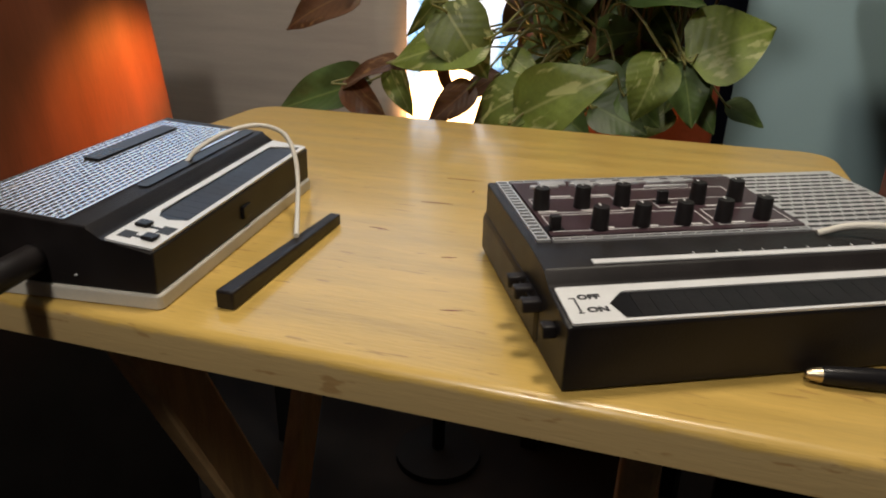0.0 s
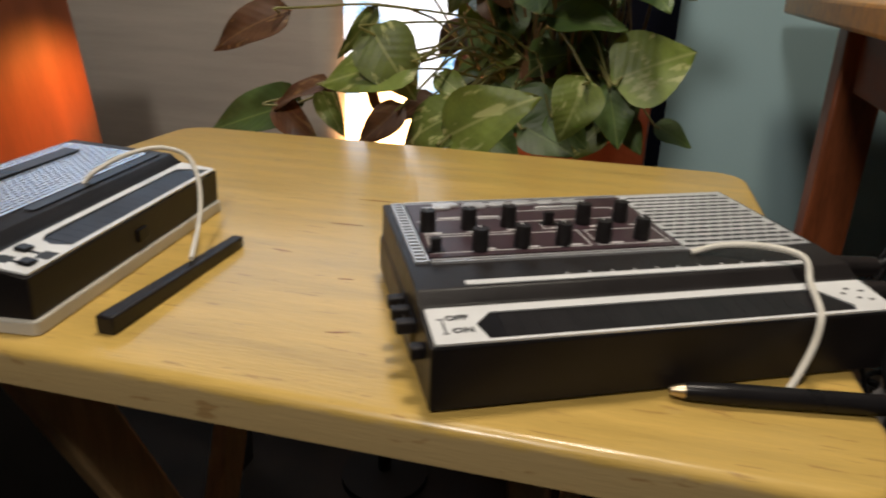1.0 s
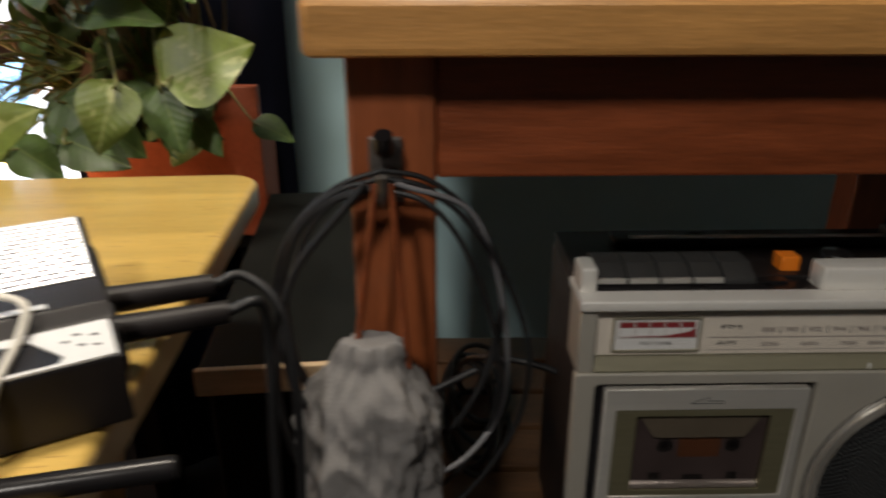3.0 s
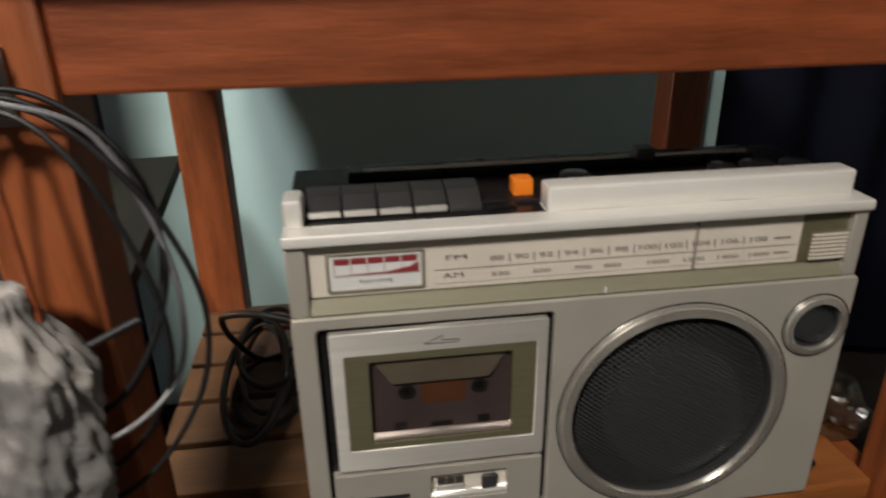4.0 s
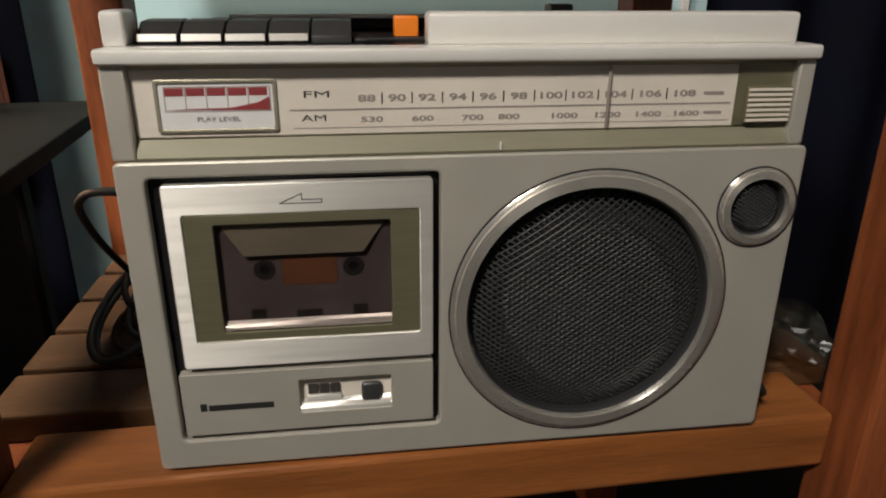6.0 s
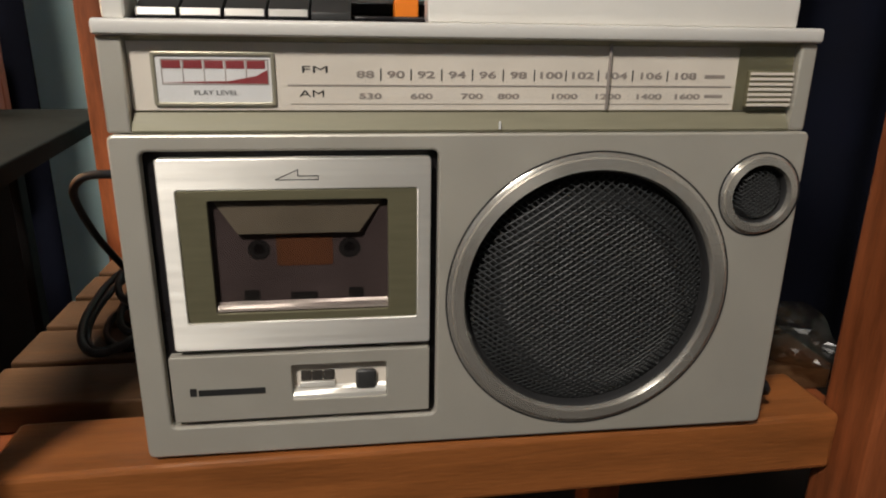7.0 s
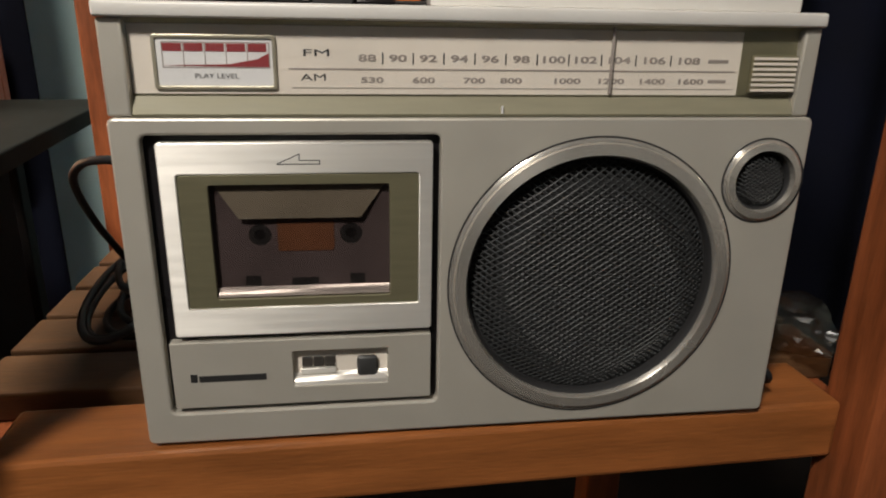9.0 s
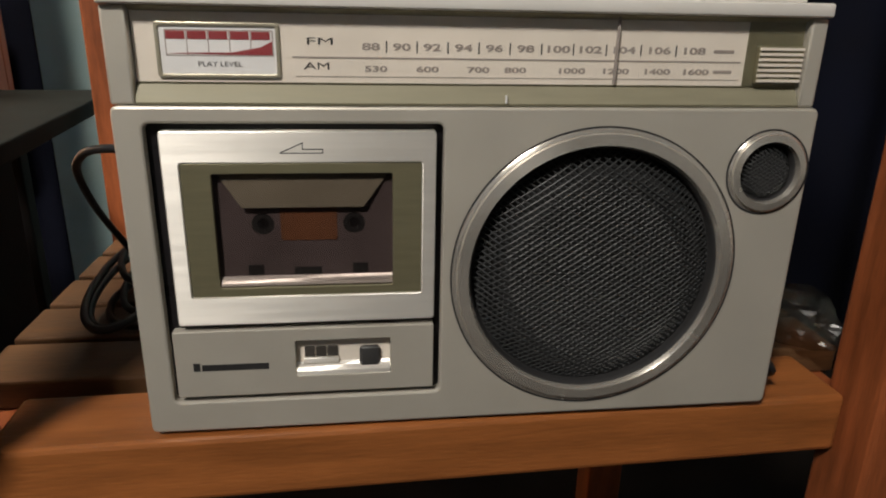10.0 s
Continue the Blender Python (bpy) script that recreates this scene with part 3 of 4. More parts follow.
meter = part("level_meter", plate(rounded(0.0205, 0.0720, 0.1725, 0.1955, 0.0015, 3), [rounded(0.0222, 0.0703, 0.1742, 0.1938, 0.001, 3)], -0.0056, -0.0044, 0.0004), OLIVE_PALE, radio, "play level meter with red blocks")
part("meter_face", plate(rounded(0.0222, 0.0703, 0.1742, 0.1938, 0.001, 3), (), -0.0056, -0.0052), WHITE_PLASTIC, meter)
part("meter_blocks", bars([(0.0250 + 0.0088 * i, 0.0327 + 0.0088 * i, 0.1885, 0.1918) for i in range(5)], -0.0052, -0.0050), RED, meter)
part("meter_wedge", plate([(0.025, 0.1825), (0.055, 0.1822), (0.0687, 0.1822), (0.0687, 0.188), (0.064, 0.1855), (0.052, 0.1832), (0.035, 0.1829)], (), -0.0052, -0.00505), RED, meter)
part("meter_lines", join(bars(outline(0.0245, 0.0692, 0.1816, 0.1924, 0.0004), -0.0052, -0.00508), bars([(0.0332 + 0.0088 * i, 0.0336 + 0.0088 * i, 0.182, 0.192) for i in range(4)], -0.0052, -0.00508)), GREY_INK, meter)
part("lettering", lettering("PLAY LEVEL", 0.0465, 0.1782, 0.0029, -0.0051, 1.25), INK, meter)
part("tuning_needle", box(0.2218, 0.2232, 0.1712, 0.2010, -0.0046, -0.0034, 0.0003), GREY_INK, radio)
selector = part("selector_knob", box(0.2905, 0.3132, 0.1720, 0.1895, -0.0048, -0.0022, 0.0008), OLIVE, radio, "ridged cream slide knob")
part("ridge", bars([(0.2910, 0.3128, 0.1730 + 0.0024 * i, 0.1742 + 0.0024 * i) for i in range(7)], -0.0024, -0.0014), DIAL, selector)
pane = part("dial_window", box(0.0110, 0.3138, 0.1712, 0.2012, -0.0011, -0.0008), PANE, radio, "clear plastic dial window")
pane.visible_shadow = False
part("window_nick", bars([(0.171, 0.1718, 0.1628, 0.1662)], -0.0012, 0.0001), WHITE_PLASTIC, radio)
# top edge
part("top_rail", box(0.0, 0.3225, 0.2020, 0.2086, -0.035, 0.0022, 0.0016, 3), LIT_SILVER, radio, "silver top rail")
part("corner_post", box(0.001, 0.0112, 0.2080, 0.2232, -0.030, -0.010, 0.0022, 3), LIT_SILVER, radio)
part("control_ridge", box(0.1390, 0.3165, 0.2080, 0.2226, -0.026, -0.010, 0.0022, 3), LIT_SILVER, radio, "raised silver ridge over the tuning scale")
part("top_deck", box(0.002, 0.323, 0.2066, 0.2110, -0.104, -0.0262, 0.001), BLACK_PLASTIC, radio)
part("key_well", box(0.0115, 0.1387, 0.2082, 0.2088, -0.0262, -0.012), BLACK_GLOSS, radio)
for i in range(5):
    key = part("piano_key", sweep([(0.2087, -0.047), (0.2087, -0.019), (0.2122, -0.019), (0.2180, -0.031), (0.2185, -0.047)], 0.0125 + 0.0188 * i, 0.0303 + 0.0188 * i, 0.0006), KEY_GREY, radio)
    if i < 4:
        part("key_edge", box(0.0130 + 0.0188 * i, 0.0298 + 0.0188 * i, 0.2102, 0.2132, -0.0198, -0.0180), BRUSHED, key)
part("stop_key", box(0.1068, 0.1246, 0.2087, 0.2106, -0.045, -0.019, 0.0006), BLACK_GLOSS, radio)
part("record_button", box(0.1258, 0.1372, 0.2087, 0.2200, -0.044, -0.033, 0.0008), ORANGE, radio, "bright orange record button")
handle = part("carry_handle", box(0.035, 0.290, 0.2112, 0.2175, -0.088, -0.070, 0.0015), BLACK_GLOSS, radio, "folded black carrying handle")
part("handle_trim", box(0.045, 0.285, 0.2176, 0.2192, -0.0735, -0.0705, 0.0004), BRUSHED, handle)
part("handle_clip", box(0.210, 0.222, 0.2176, 0.2245, -0.078, -0.064, 0.001), KEY_GREY, handle)
for x, r in ((0.165, 0.009), (0.255, 0.008), (0.278, 0.011), (0.302, 0.009)):
    part("top_knob", moved(lathe([(0, 0.0075), (r * 0.85, 0.0075), (r, 0.006), (r, 0)], 28), Matrix.Translation((x, 0.2112, -0.045)) @ pose(0, 0, 0, -90)), BLACK_GLOSS, radio)
# cassette door
door = part("cassette_door", plate(rounded(0.0185, 0.1400, 0.0580, 0.1505, 0.0015, 2), [rounded(0.0262, 0.1335, 0.0722, 0.1362, 0.001, 2)], -0.004, 0.0008, 0.0006), BRUSHED, radio, "brushed aluminium cassette door")
part("bezel", plate(rounded(0.0263, 0.1334, 0.0723, 0.1361, 0.001, 2), [rounded(0.0392, 0.1200, 0.0766, 0.1312, 0.001, 2)], -0.004, 0.0002, 0.0004), OLIVE, door, "olive metallic bezel")
cas = part("cassette", plate(rounded(0.030, 0.130, 0.073, 0.137, 0.003, 3), [circle(0.0600, 0.1065, 0.0052, 20), circle(0.1020, 0.1065, 0.0052, 20)], -0.0050, -0.0042), CASSETTE, door, "smoky grey cassette with an orange label")
part("cassette_label", plate(rounded(0.0680, 0.0940, 0.0985, 0.1145, 0.001, 2), (), -0.0042, -0.0039), LABEL_ORANGE, cas)
for x in (0.0600, 0.1020):
    part("reel_hub", lathe([(0.0026, -0.0046), (0.0050, -0.0046), (0.0050, -0.0052), (0.0026, -0.0052), (0.0026, -0.0046)], 20, (x, 0.1065)), INK, cas)
part("cassette_notch", bars([(0.052, 0.059, 0.0805, 0.0865), (0.0735, 0.0860, 0.0805, 0.0850), (0.1010, 0.1080, 0.0805, 0.0865)], -0.0042, -0.0038), INK, cas)
slope = plate([(0.0410, 0.1304), (0.1180, 0.1304), (0.1065, 0.1152), (0.0515, 0.1152)], (), -0.0041, -0.0036)
for v in slope.verts:
    v.co.z += 0.0026 * (0.1304 - v.co.y) / 0.0152
part("window_slope", slope, OLIVE_PALE, door, "sloped pale light catcher")
part("window_sill", sweep([(0.0772, -0.004), (0.0772, -0.0008), (0.0785, -0.0010), (0.0812, -0.0036)], 0.0395, 0.1197), BRUSHED, door)
wpane = part("door_window", box(0.0393, 0.1199, 0.0767, 0.1311, -0.0008, -0.0005), SMOKED, door)
wpane.visible_shadow = False
part("door_arrow", join(bars([(0.0790, 0.0890, 0.1405, 0.1409), (0.0800, 0.0890, 0.1422, 0.1426), (0.0886, 0.0890, 0.1405, 0.1426), (0.0700, 0.0795, 0.1405, 0.1409), (0.0797, 0.0801, 0.1422, 0.1452)], 0.0008, 0.0009),
                      moved(box(0, 0.0112, 0, 0.0004, 0.0008, 0.0009), pose(0.0700, 0.1406, 0, 0, 0, 24))), INK, door)
# lower panel
low = part("control_panel", plate(rounded(0.0148, 0.1400, 0.0195, 0.0548, 0.001, 2), [rounded(0.0720, 0.1185, 0.0290, 0.0480, 0.001, 2)], -0.0050, 0.0004, 0.0005), SILVER, radio, "silver panel below the cassette door")
part("maker_badge", bars([(0.0232, 0.0264, 0.0337, 0.0380), (0.0272, 0.0590, 0.0337, 0.0370)], 0.0004, 0.0006), INK, low, "plain dark badge")
part("counter_well", box(0.0721, 0.1184, 0.0291, 0.0479, -0.0050, -0.0042), DIAL, low)
part("counter_sill", sweep([(0.0291, -0.0042), (0.0291, 0.0), (0.0312, 0.0), (0.0345, -0.0040)], 0.0722, 0.1183), BRUSHED, low)
part("tape_counter", bars([(0.0762 + 0.0056 * i, 0.0811 + 0.0056 * i, 0.0378, 0.0428) for i in range(3)], -0.0042, -0.0030), COUNTER, low, "three black counter wheels")
part("counter_bar", box(0.0755, 0.0930, 0.0340, 0.0372, -0.0042, -0.0022, 0.0005), BRUSHED, low)
part("reset_button", box(0.1032, 0.1135, 0.0312, 0.0428, -0.0042, -0.0012, 0.002, 3), KEY_GREY, low)


def speaker(name, centre, r_out, r_in, cell, label):
    cx, cy = centre
    w = r_out - r_in
    ring = part(name, lathe([(r_in, -0.0002), (r_in + 0.0004, 0.0016), (r_in + 0.14 * w, 0.0030), (r_in + 0.70 * w, 0.0024), (r_in + 0.76 * w, 0.0012), (r_out - 0.0008, 0.0009), (r_out, 0.0003), (r_out, -0.001)], 96, centre), RING, radio, label, smooth=30)
    part("ring_groove", lathe([(r_out + 0.00005, 0.0001), (r_out + 0.00005, 0.0005), (r_out + 0.0008, 0.0004), (r_out + 0.0008, 0.0001)], 96, centre), CONE, ring)
    part("inner_wall", lathe([(r_in + 0.0003, 0.0002), (r_in - 0.0002, 0.0), (r_in - 0.0012, -0.0030), (r_in - 0.0012, -0.0064)], 96, centre), CONE, ring)
    part("cone", plate(circle(cx, cy, r_in + 0.0005, 48), (), -0.0064, -0.0060), CONE, ring)

    def height(r):
        q = r / r_in
        return 0.0012 if q < 0.70 else 0.0012 - 0.0066 * min(1, ((q - 0.70) / 0.25)) ** 1.5

    verts, faces = [], []
    w = cell * 0.165
    n = int(2 * r_in / cell) + 1
    for family, ang in ((0, 33), (1, -33)):
        d = Vector((math.cos(radians(ang)), math.sin(radians(ang))))
        p = Vector((-d.y, d.x))
        for i in range(-n, n + 1):
            off = i * cell
            if abs(off) >= r_in * 0.965:
                continue
            half = math.sqrt((r_in * 0.965) ** 2 - off * off)
            steps = max(2, int(half / (r_in * 0.07)))
            row = []
            for k in range(steps + 1):
                c = p * off + d * (-half + 2 * half * k / steps)
                h = height(c.length) + (0.00012 if family else 0)
                row.append(len(verts))
                for s, dz in ((-w, 0), (0, w * 0.7), (w, 0)):
                    q = c + p * s
                    verts.append((cx + q.x, cy + q.y, h + dz))
            for a, b in zip(row, row[1:]):
                faces += [(a, b, b + 1, a + 1), (a + 1, b + 1, b + 2, a + 2)]
    me = bpy.data.meshes.new("mesh_cover")
    me.from_pydata(verts, [], faces)
    me.materials.append(GRILLE)
    ob = tagged(new("mesh_cover", me), "dark expanded metal mesh", kind="stuff")
    ob.parent = ring
    return ring


speaker("speaker", SP, 0.0724, 0.0632, 0.0027, "round speaker in a turned metal ring")
speaker("tweeter", TW, 0.0205, 0.0146, 0.0018, "small round tweeter in a metal ring")
for x in (0.025, 0.30):
    part("foot", box(x - 0.012, x + 0.012, -0.0024, 0.0012, -0.09, -0.012), BLACK_PLASTIC, radio)

# ---- large table synthesizer, black ----
GEN = pose(-0.3398, -0.2382, TABLE_Z, 0, 0, 29.6)
gen = thing("pocket_synthesizer", "black stylus synthesizer with chrome grille and rotary knobs", "synthesizer", GEN)
part("body", sweep([(0.001, 0.001), (0.0, 0.0262), (0.0222, 0.0292), (0.0242, 0.0294), (0.0285, 0.0342), (0.0475, 0.0350), (0.1225, 0.0368), (0.1235, 0.001)], 0.0, 0.182, 0.0009), BLACK_PLASTIC, gen, "black moulded body")
part("base_shell", box(-0.0012, 0.185, 0.030, 0.126, 0.0008, 0.022, 0.003), BLACK_PLASTIC, gen)
TILT = Matrix.Translation((0, 0, 0.0264)) @ pose(0, 0, 0, 7.7)
KEY_WIN = [(0.0178, 0.0105), (0.0205, 0.0018), (0.1640, 0.0018), (0.1655, 0.0050), (0.1565, 0.0172), (0.0245, 0.0172)]
part("keyboard_plate", plate(rounded(0.0015, 0.1805, 0.0004, 0.0214, 0.0008, 2), [KEY_WIN], 0.0002, 0.0011), WHITE_PLASTIC, gen, "white plate round the keyboard", TILT)
keyboard = part("keyboard", plate(KEY_WIN, (), 0.00025, 0.00045), BLACK_GLOSS, gen, "dark metal stylus keyboard", TILT)
for i in range(20):
    part("key", box(0.0270 + 0.0066 * i, 0.0335 + 0.0066 * i, 0.0026, 0.0158, 0.00045, 0.0006), KEY_METAL, keyboard)
part("lettering", join(lettering("OFF", 0.0116, 0.0146, 0.0037, 0.0012, 1.25, 0.00018), lettering("ON", 0.0126, 0.0072, 0.0037, 0.0012, 1.3, 0.00018)), INK, gen, "", TILT)
part("bracket_mark", bars([(0.0060, 0.0067, 0.0062, 0.0140), (0.0044, 0.0067, 0.0140, 0.0146), (0.0054, 0.0074, 0.0056, 0.0062)], 0.0011, 0.0012), INK, gen, "", TILT)
part("print_mark", bars([(0.1655, 0.1675, 0.0120, 0.0132), (0.1690, 0.1712, 0.0150, 0.0162), (0.1700, 0.1722, 0.0085, 0.0097), (0.1740, 0.1765, 0.0130, 0.0142), (0.1745, 0.1765, 0.0070, 0.0082)], 0.0011, 0.0012), INK, gen, "", TILT)
part("ribbon_strip", moved(box(0.0190, 0.1630, 0.0298, 0.0334, 0.0, 0.0006, 0.0001), pose(0, 0, 0.0344)), WHITE_PLASTIC, gen, "white touch strip")
part("strip_marks", bars([(0.060 + 0.0095 * i, 0.0604 + 0.0095 * i, 0.0342, 0.0356) for i in range(10)], 0.0343, 0.0350), PRINT, gen)
DECK = Matrix.Translation((0, 0.0475, 0.0350)) @ pose(0, 0, 0, 1.37)
part("panel", plate(rounded(0.0100, 0.1190, 0.0055, 0.0680, 0.0006, 2), (), 0.0001, 0.0016), PANEL_BLACK, gen, "dark control panel", DECK)


def chrome_grid(u0, u1, v0, v1, pitch_u, pitch_v, bar=0.0009):
    rects = []
    n = int((v1 - v0) / pitch_v)
    for i in range(n + 1):
        v = v0 + i * pitch_v
        rects.append((u0, u1, v, v + bar * 1.35))
    m = int((u1 - u0) / pitch_u)
    for i in range(m + 1):
        u = u0 + i * pitch_u
        rects.append((u, u + bar * 0.7, v0, v1))
    return rects


def ribs(u0, u1, v0, v1, pitch, w, z0, z1):
    out, v = [], v0
    while v + w < v1:
        out.append(sweep([(v, z0), (v + w / 2, z1), (v + w, z0)], u0, u1))
        v += pitch
    return join(*out)


def slots(u0, u1, v0, v1, pitch_u, pitch_v, w, h):
    """Brickwork of short slots, one small dark box each."""
    rects, i, v = [], 0, v0
    while v + h < v1:
        u = u0 + (pitch_u / 2 if i % 2 else 0)
        while u + w < u1:
            rects.append((u, u + w, v, v + h))
            u += pitch_u
        v, i = v + pitch_v, i + 1
    return rects


grille = part("grille", plate(rounded(0.1200, 0.1795, 0.002, 0.0738, 0.0004, 2), (), 0.0, 0.0006), CHROME, gen, "chrome speaker grille sheet", DECK)
part("rib_pattern", ribs(0.1205, 0.1790, 0.0022, 0.0735, 0.0048, 0.0021, 0.0006, 0.0011), CHROME, grille, kind="stuff", smooth=None)
part("slot_pattern", bars(slots(0.1208, 0.1790, 0.0044, 0.0735, 0.0058, 0.0048, 0.0050, 0.0021), 0.0005, 0.0007), INK, grille, kind="stuff", smooth=None)
part("grille_edge", bars(chrome_grid(0.0035, 0.0090, 0.003, 0.0725, 0.0050, 0.0036) + chrome_grid(0.0100, 0.119, 0.0018, 0.0046, 0.0066, 0.0024, 0.0006) + chrome_grid(0.0100, 0.119, 0.0695, 0.0730, 0.0066, 0.0028, 0.0006), 0.0, 0.0011), CHROME, gen, "chrome lattice border", DECK, smooth=None)
lines = outline(0.0120, 0.0500, 0.0285, 0.0460, 0.0004) + outline(0.0120, 0.0800, 0.0090, 0.0265, 0.0004) + outline(0.0830, 0.1160, 0.0090, 0.0265, 0.0004) + outline(0.0560, 0.1080, 0.0400, 0.0540, 0.0004) + outline(0.066, 0.078, 0.0300, 0.0360, 0.0004)
lines += [(0.030 + 0.019 * i, 0.038 + 0.019 * i, 0.0105, 0.0117) for i in range(5)] + [(0.012 + 0.019 * i, 0.020 + 0.019 * i, 0.0300, 0.0311) for i in range(6)] + [(0.022, 0.032, 0.0475, 0.0487), (0.040, 0.050, 0.0475, 0.0487)]
part("panel_print", bars(lines, 0.0016, 0.00172), PRINT, gen, "fine pale panel outlines", DECK, smooth=None)
part("name_badge", join(*[box(a, b, c, d, 0.0014, 0.0030, 0.0006) for a, b, c, d in ((0.0165, 0.030, 0.0585, 0.0610), (0.022, 0.0345, 0.0612, 0.0665), (0.036, 0.098, 0.0610, 0.0632), (0.038, 0.047, 0.0580, 0.0655), (0.050, 0.058, 0.0595, 0.0650), (0.062, 0.070, 0.0600, 0.0660), (0.074, 0.082, 0.0600, 0.0650), (0.086, 0.094, 0.0600, 0.0650), (0.070, 0.092, 0.0545, 0.0562))]), CHROME, gen, "raised chrome badge shape", DECK)


def knob(u, v, tall, r):
    bm = lathe([(0, tall), (r * 0.84, tall), (r * 0.90, tall - 0.0005), (r * 0.98, 0.0006), (r * 0.98, 0.0)], 20)
    k = part("knob", bm, BLACK_PLASTIC, gen, "", DECK @ Matrix.Translation((u, v, 0.0016)))
    part("pointer", box(-0.0003, 0.0003, r * 0.2, r * 0.8, tall, tall + 0.0001), PRINT, k)


for u, v in ((0.0142, 0.0345), (0.0326, 0.0348), (0.0510, 0.0360), (0.0860, 0.0352), (0.1045, 0.0362), (0.0315, 0.0108), (0.0498, 0.0122), (0.0680, 0.0124), (0.0862, 0.0132), (0.1045, 0.0144)):
    knob(u, v, 0.0094, 0.0037)
for u, v in ((0.0132, 0.0117), (0.0698, 0.0360)):
    s = part("toggle_switch", box(u - 0.0035, u + 0.0035, v - 0.002, v + 0.002, 0.0016, 0.0022), BLACK_GLOSS, gen, "", DECK)
    part("lever", box(u - 0.0022, u + 0.0022, v - 0.0016, v + 0.0016, 0.0020, 0.0075, 0.0006), BLACK_PLASTIC, s)
for v, z in ((0.0510, 0.0195), (0.0410, 0.0195), (0.0300, 0.0195), (0.0130, 0.0185)):
    part("slide_switch", box(-0.0075 if v > 0.02 else -0.005, 0.0005, v - 0.0026, v + 0.0026, z - 0.0025, z + 0.0025, 0.001), BLACK_PLASTIC, gen)
part("side_slot", box(-0.0032, -0.0028, 0.0315, 0.0580, 0.0185, 0.0205), BLACK_GLOSS, gen)


def cable(name, pts, r, material, label, n=8):
    return tagged(part(name, tube(pts, r, n), material, smooth=60), label, "cable")


def at(m, *p):
    return tuple(m @ Vector(p))


part("stylus_lead", tube([(0.1195, 0.0460, 0.0356), (0.1305, 0.0440, 0.0388), (0.1423, 0.0380, 0.0408), (0.1530, 0.0315, 0.0405), (0.1575, 0.0250, 0.0385), (0.1545, 0.0170, 0.0325), (0.1500, 0.0060, 0.0295), (0.1465, -0.0010, 0.0265), (0.1425, -0.0050, 0.0180), (0.1350, -0.0090, 0.0080), (0.1285, -0.0115, 0.0024), (0.122, -0.0120, 0.0016)], 0.0014), WHITE_CABLE, gen, "white flexible stylus lead")

# ---- pen shaped stylus at the table's edge ----
a, b = Vector((-0.262, -0.1985, TABLE_Z + 0.0040)), Vector((-0.158, -0.176, TABLE_Z + 0.0042))
PEN = look(a, b)
pen = thing("stylus_pen", "slim black stylus pen with brass tip lying on the table", "stylus", PEN)
part("barrel", lathe([(0, -0.106), (0.0034, -0.106), (0.0038, -0.104), (0.0040, -0.022), (0.0031, -0.0055), (0.0029, -0.005), (0, -0.005)], 20), BLACK_GLOSS, pen)
part("tip", lathe([(0.0028, -0.0055), (0.0022, -0.0020), (0.0014, 0), (0, 0)], 16), BRASS, pen, "worn brass tip")

# ---- smaller stylus organ ----
S1 = pose(-0.5054, -0.2399, TABLE_Z, 0, 0, 99.3)
organ = thing("stylus_organ", "small black stylus organ with white base and silver grille", "synthesizer", S1)
part("base_plate", plate(rounded(-0.0010, 0.1670, -0.0010, 0.0940, 0.003, 4), (), 0.0006, 0.0068, 0.0010), OFFWHITE, organ, "off-white base plate")
part("body", sweep([(0.0005, 0.0068), (0.0, 0.0255), (0.0225, 0.0284), (0.0240, 0.0292), (0.0282, 0.0345), (0.0925, 0.0392), (0.0930, 0.0068)], 0.0, 0.1660, 0.0009), BLACK_PLASTIC, organ, "black moulded body")
TILT2 = Matrix.Translation((0, 0, 0.0257)) @ pose(0, 0, 0, 7.25)
WIN2 = [(0.0290, 0.0105), (0.0320, 0.0030), (0.1610, 0.0030), (0.1520, 0.0180), (0.0370, 0.0185), (0.0310, 0.0160)]
part("keyboard_plate", plate(rounded(0.0010, 0.1648, 0.0005, 0.0218, 0.0008, 2), [WIN2], 0.0002, 0.0011), WHITE_PLASTIC, organ, "white plate round the keyboard", TILT2)
keys2 = part("keyboard", plate(WIN2, (), 0.00025, 0.00045), BLACK_GLOSS, organ, "dark metal stylus keyboard", TILT2)
for i in range(17):
    part("key", box(0.0345 + 0.0068 * i, 0.0412 + 0.0068 * i, 0.0036, 0.0170, 0.00045, 0.0006), KEY_METAL, keys2)
part("button_print", bars([(0.0055, 0.0120, 0.0135, 0.0195), (0.0150, 0.0225, 0.0020, 0.0080), (0.0075, 0.0095, 0.0080, 0.0135), (0.0180, 0.0200, 0.0080, 0.0140)], 0.0011, 0.0012), INK, organ, "", TILT2)
for u, v in ((0.0090, 0.0065), (0.0195, 0.0158)):
    part("push_button", box(u - 0.0030, u + 0.0030, v - 0.0030, v + 0.0030, 0.0011, 0.0028, 0.0008), BLACK_GLOSS, organ, "", TILT2)
DECK2 = Matrix.Translation((0, 0.0282, 0.0347)) @ pose(0, 0, 0, 4.1)
grille = part("grille", plate(rounded(0.0015, 0.1560, 0.0105, 0.0618, 0.0004, 2), (), 0.0, 0.0006), CHROME_GRID, organ, "chrome speaker grille sheet", DECK2)
part("rib_pattern", ribs(0.0020, 0.1555, 0.0108, 0.0612, 0.0028, 0.0015, 0.0006, 0.00075), CHROME_GRID, grille, kind="stuff", smooth=None)
part("slot_pattern", bars(slots(0.0022, 0.1555, 0.0123, 0.0612, 0.0046, 0.0028, 0.0034, 0.0012), 0.0005, 0.0007), INK, grille, kind="stuff", smooth=None)
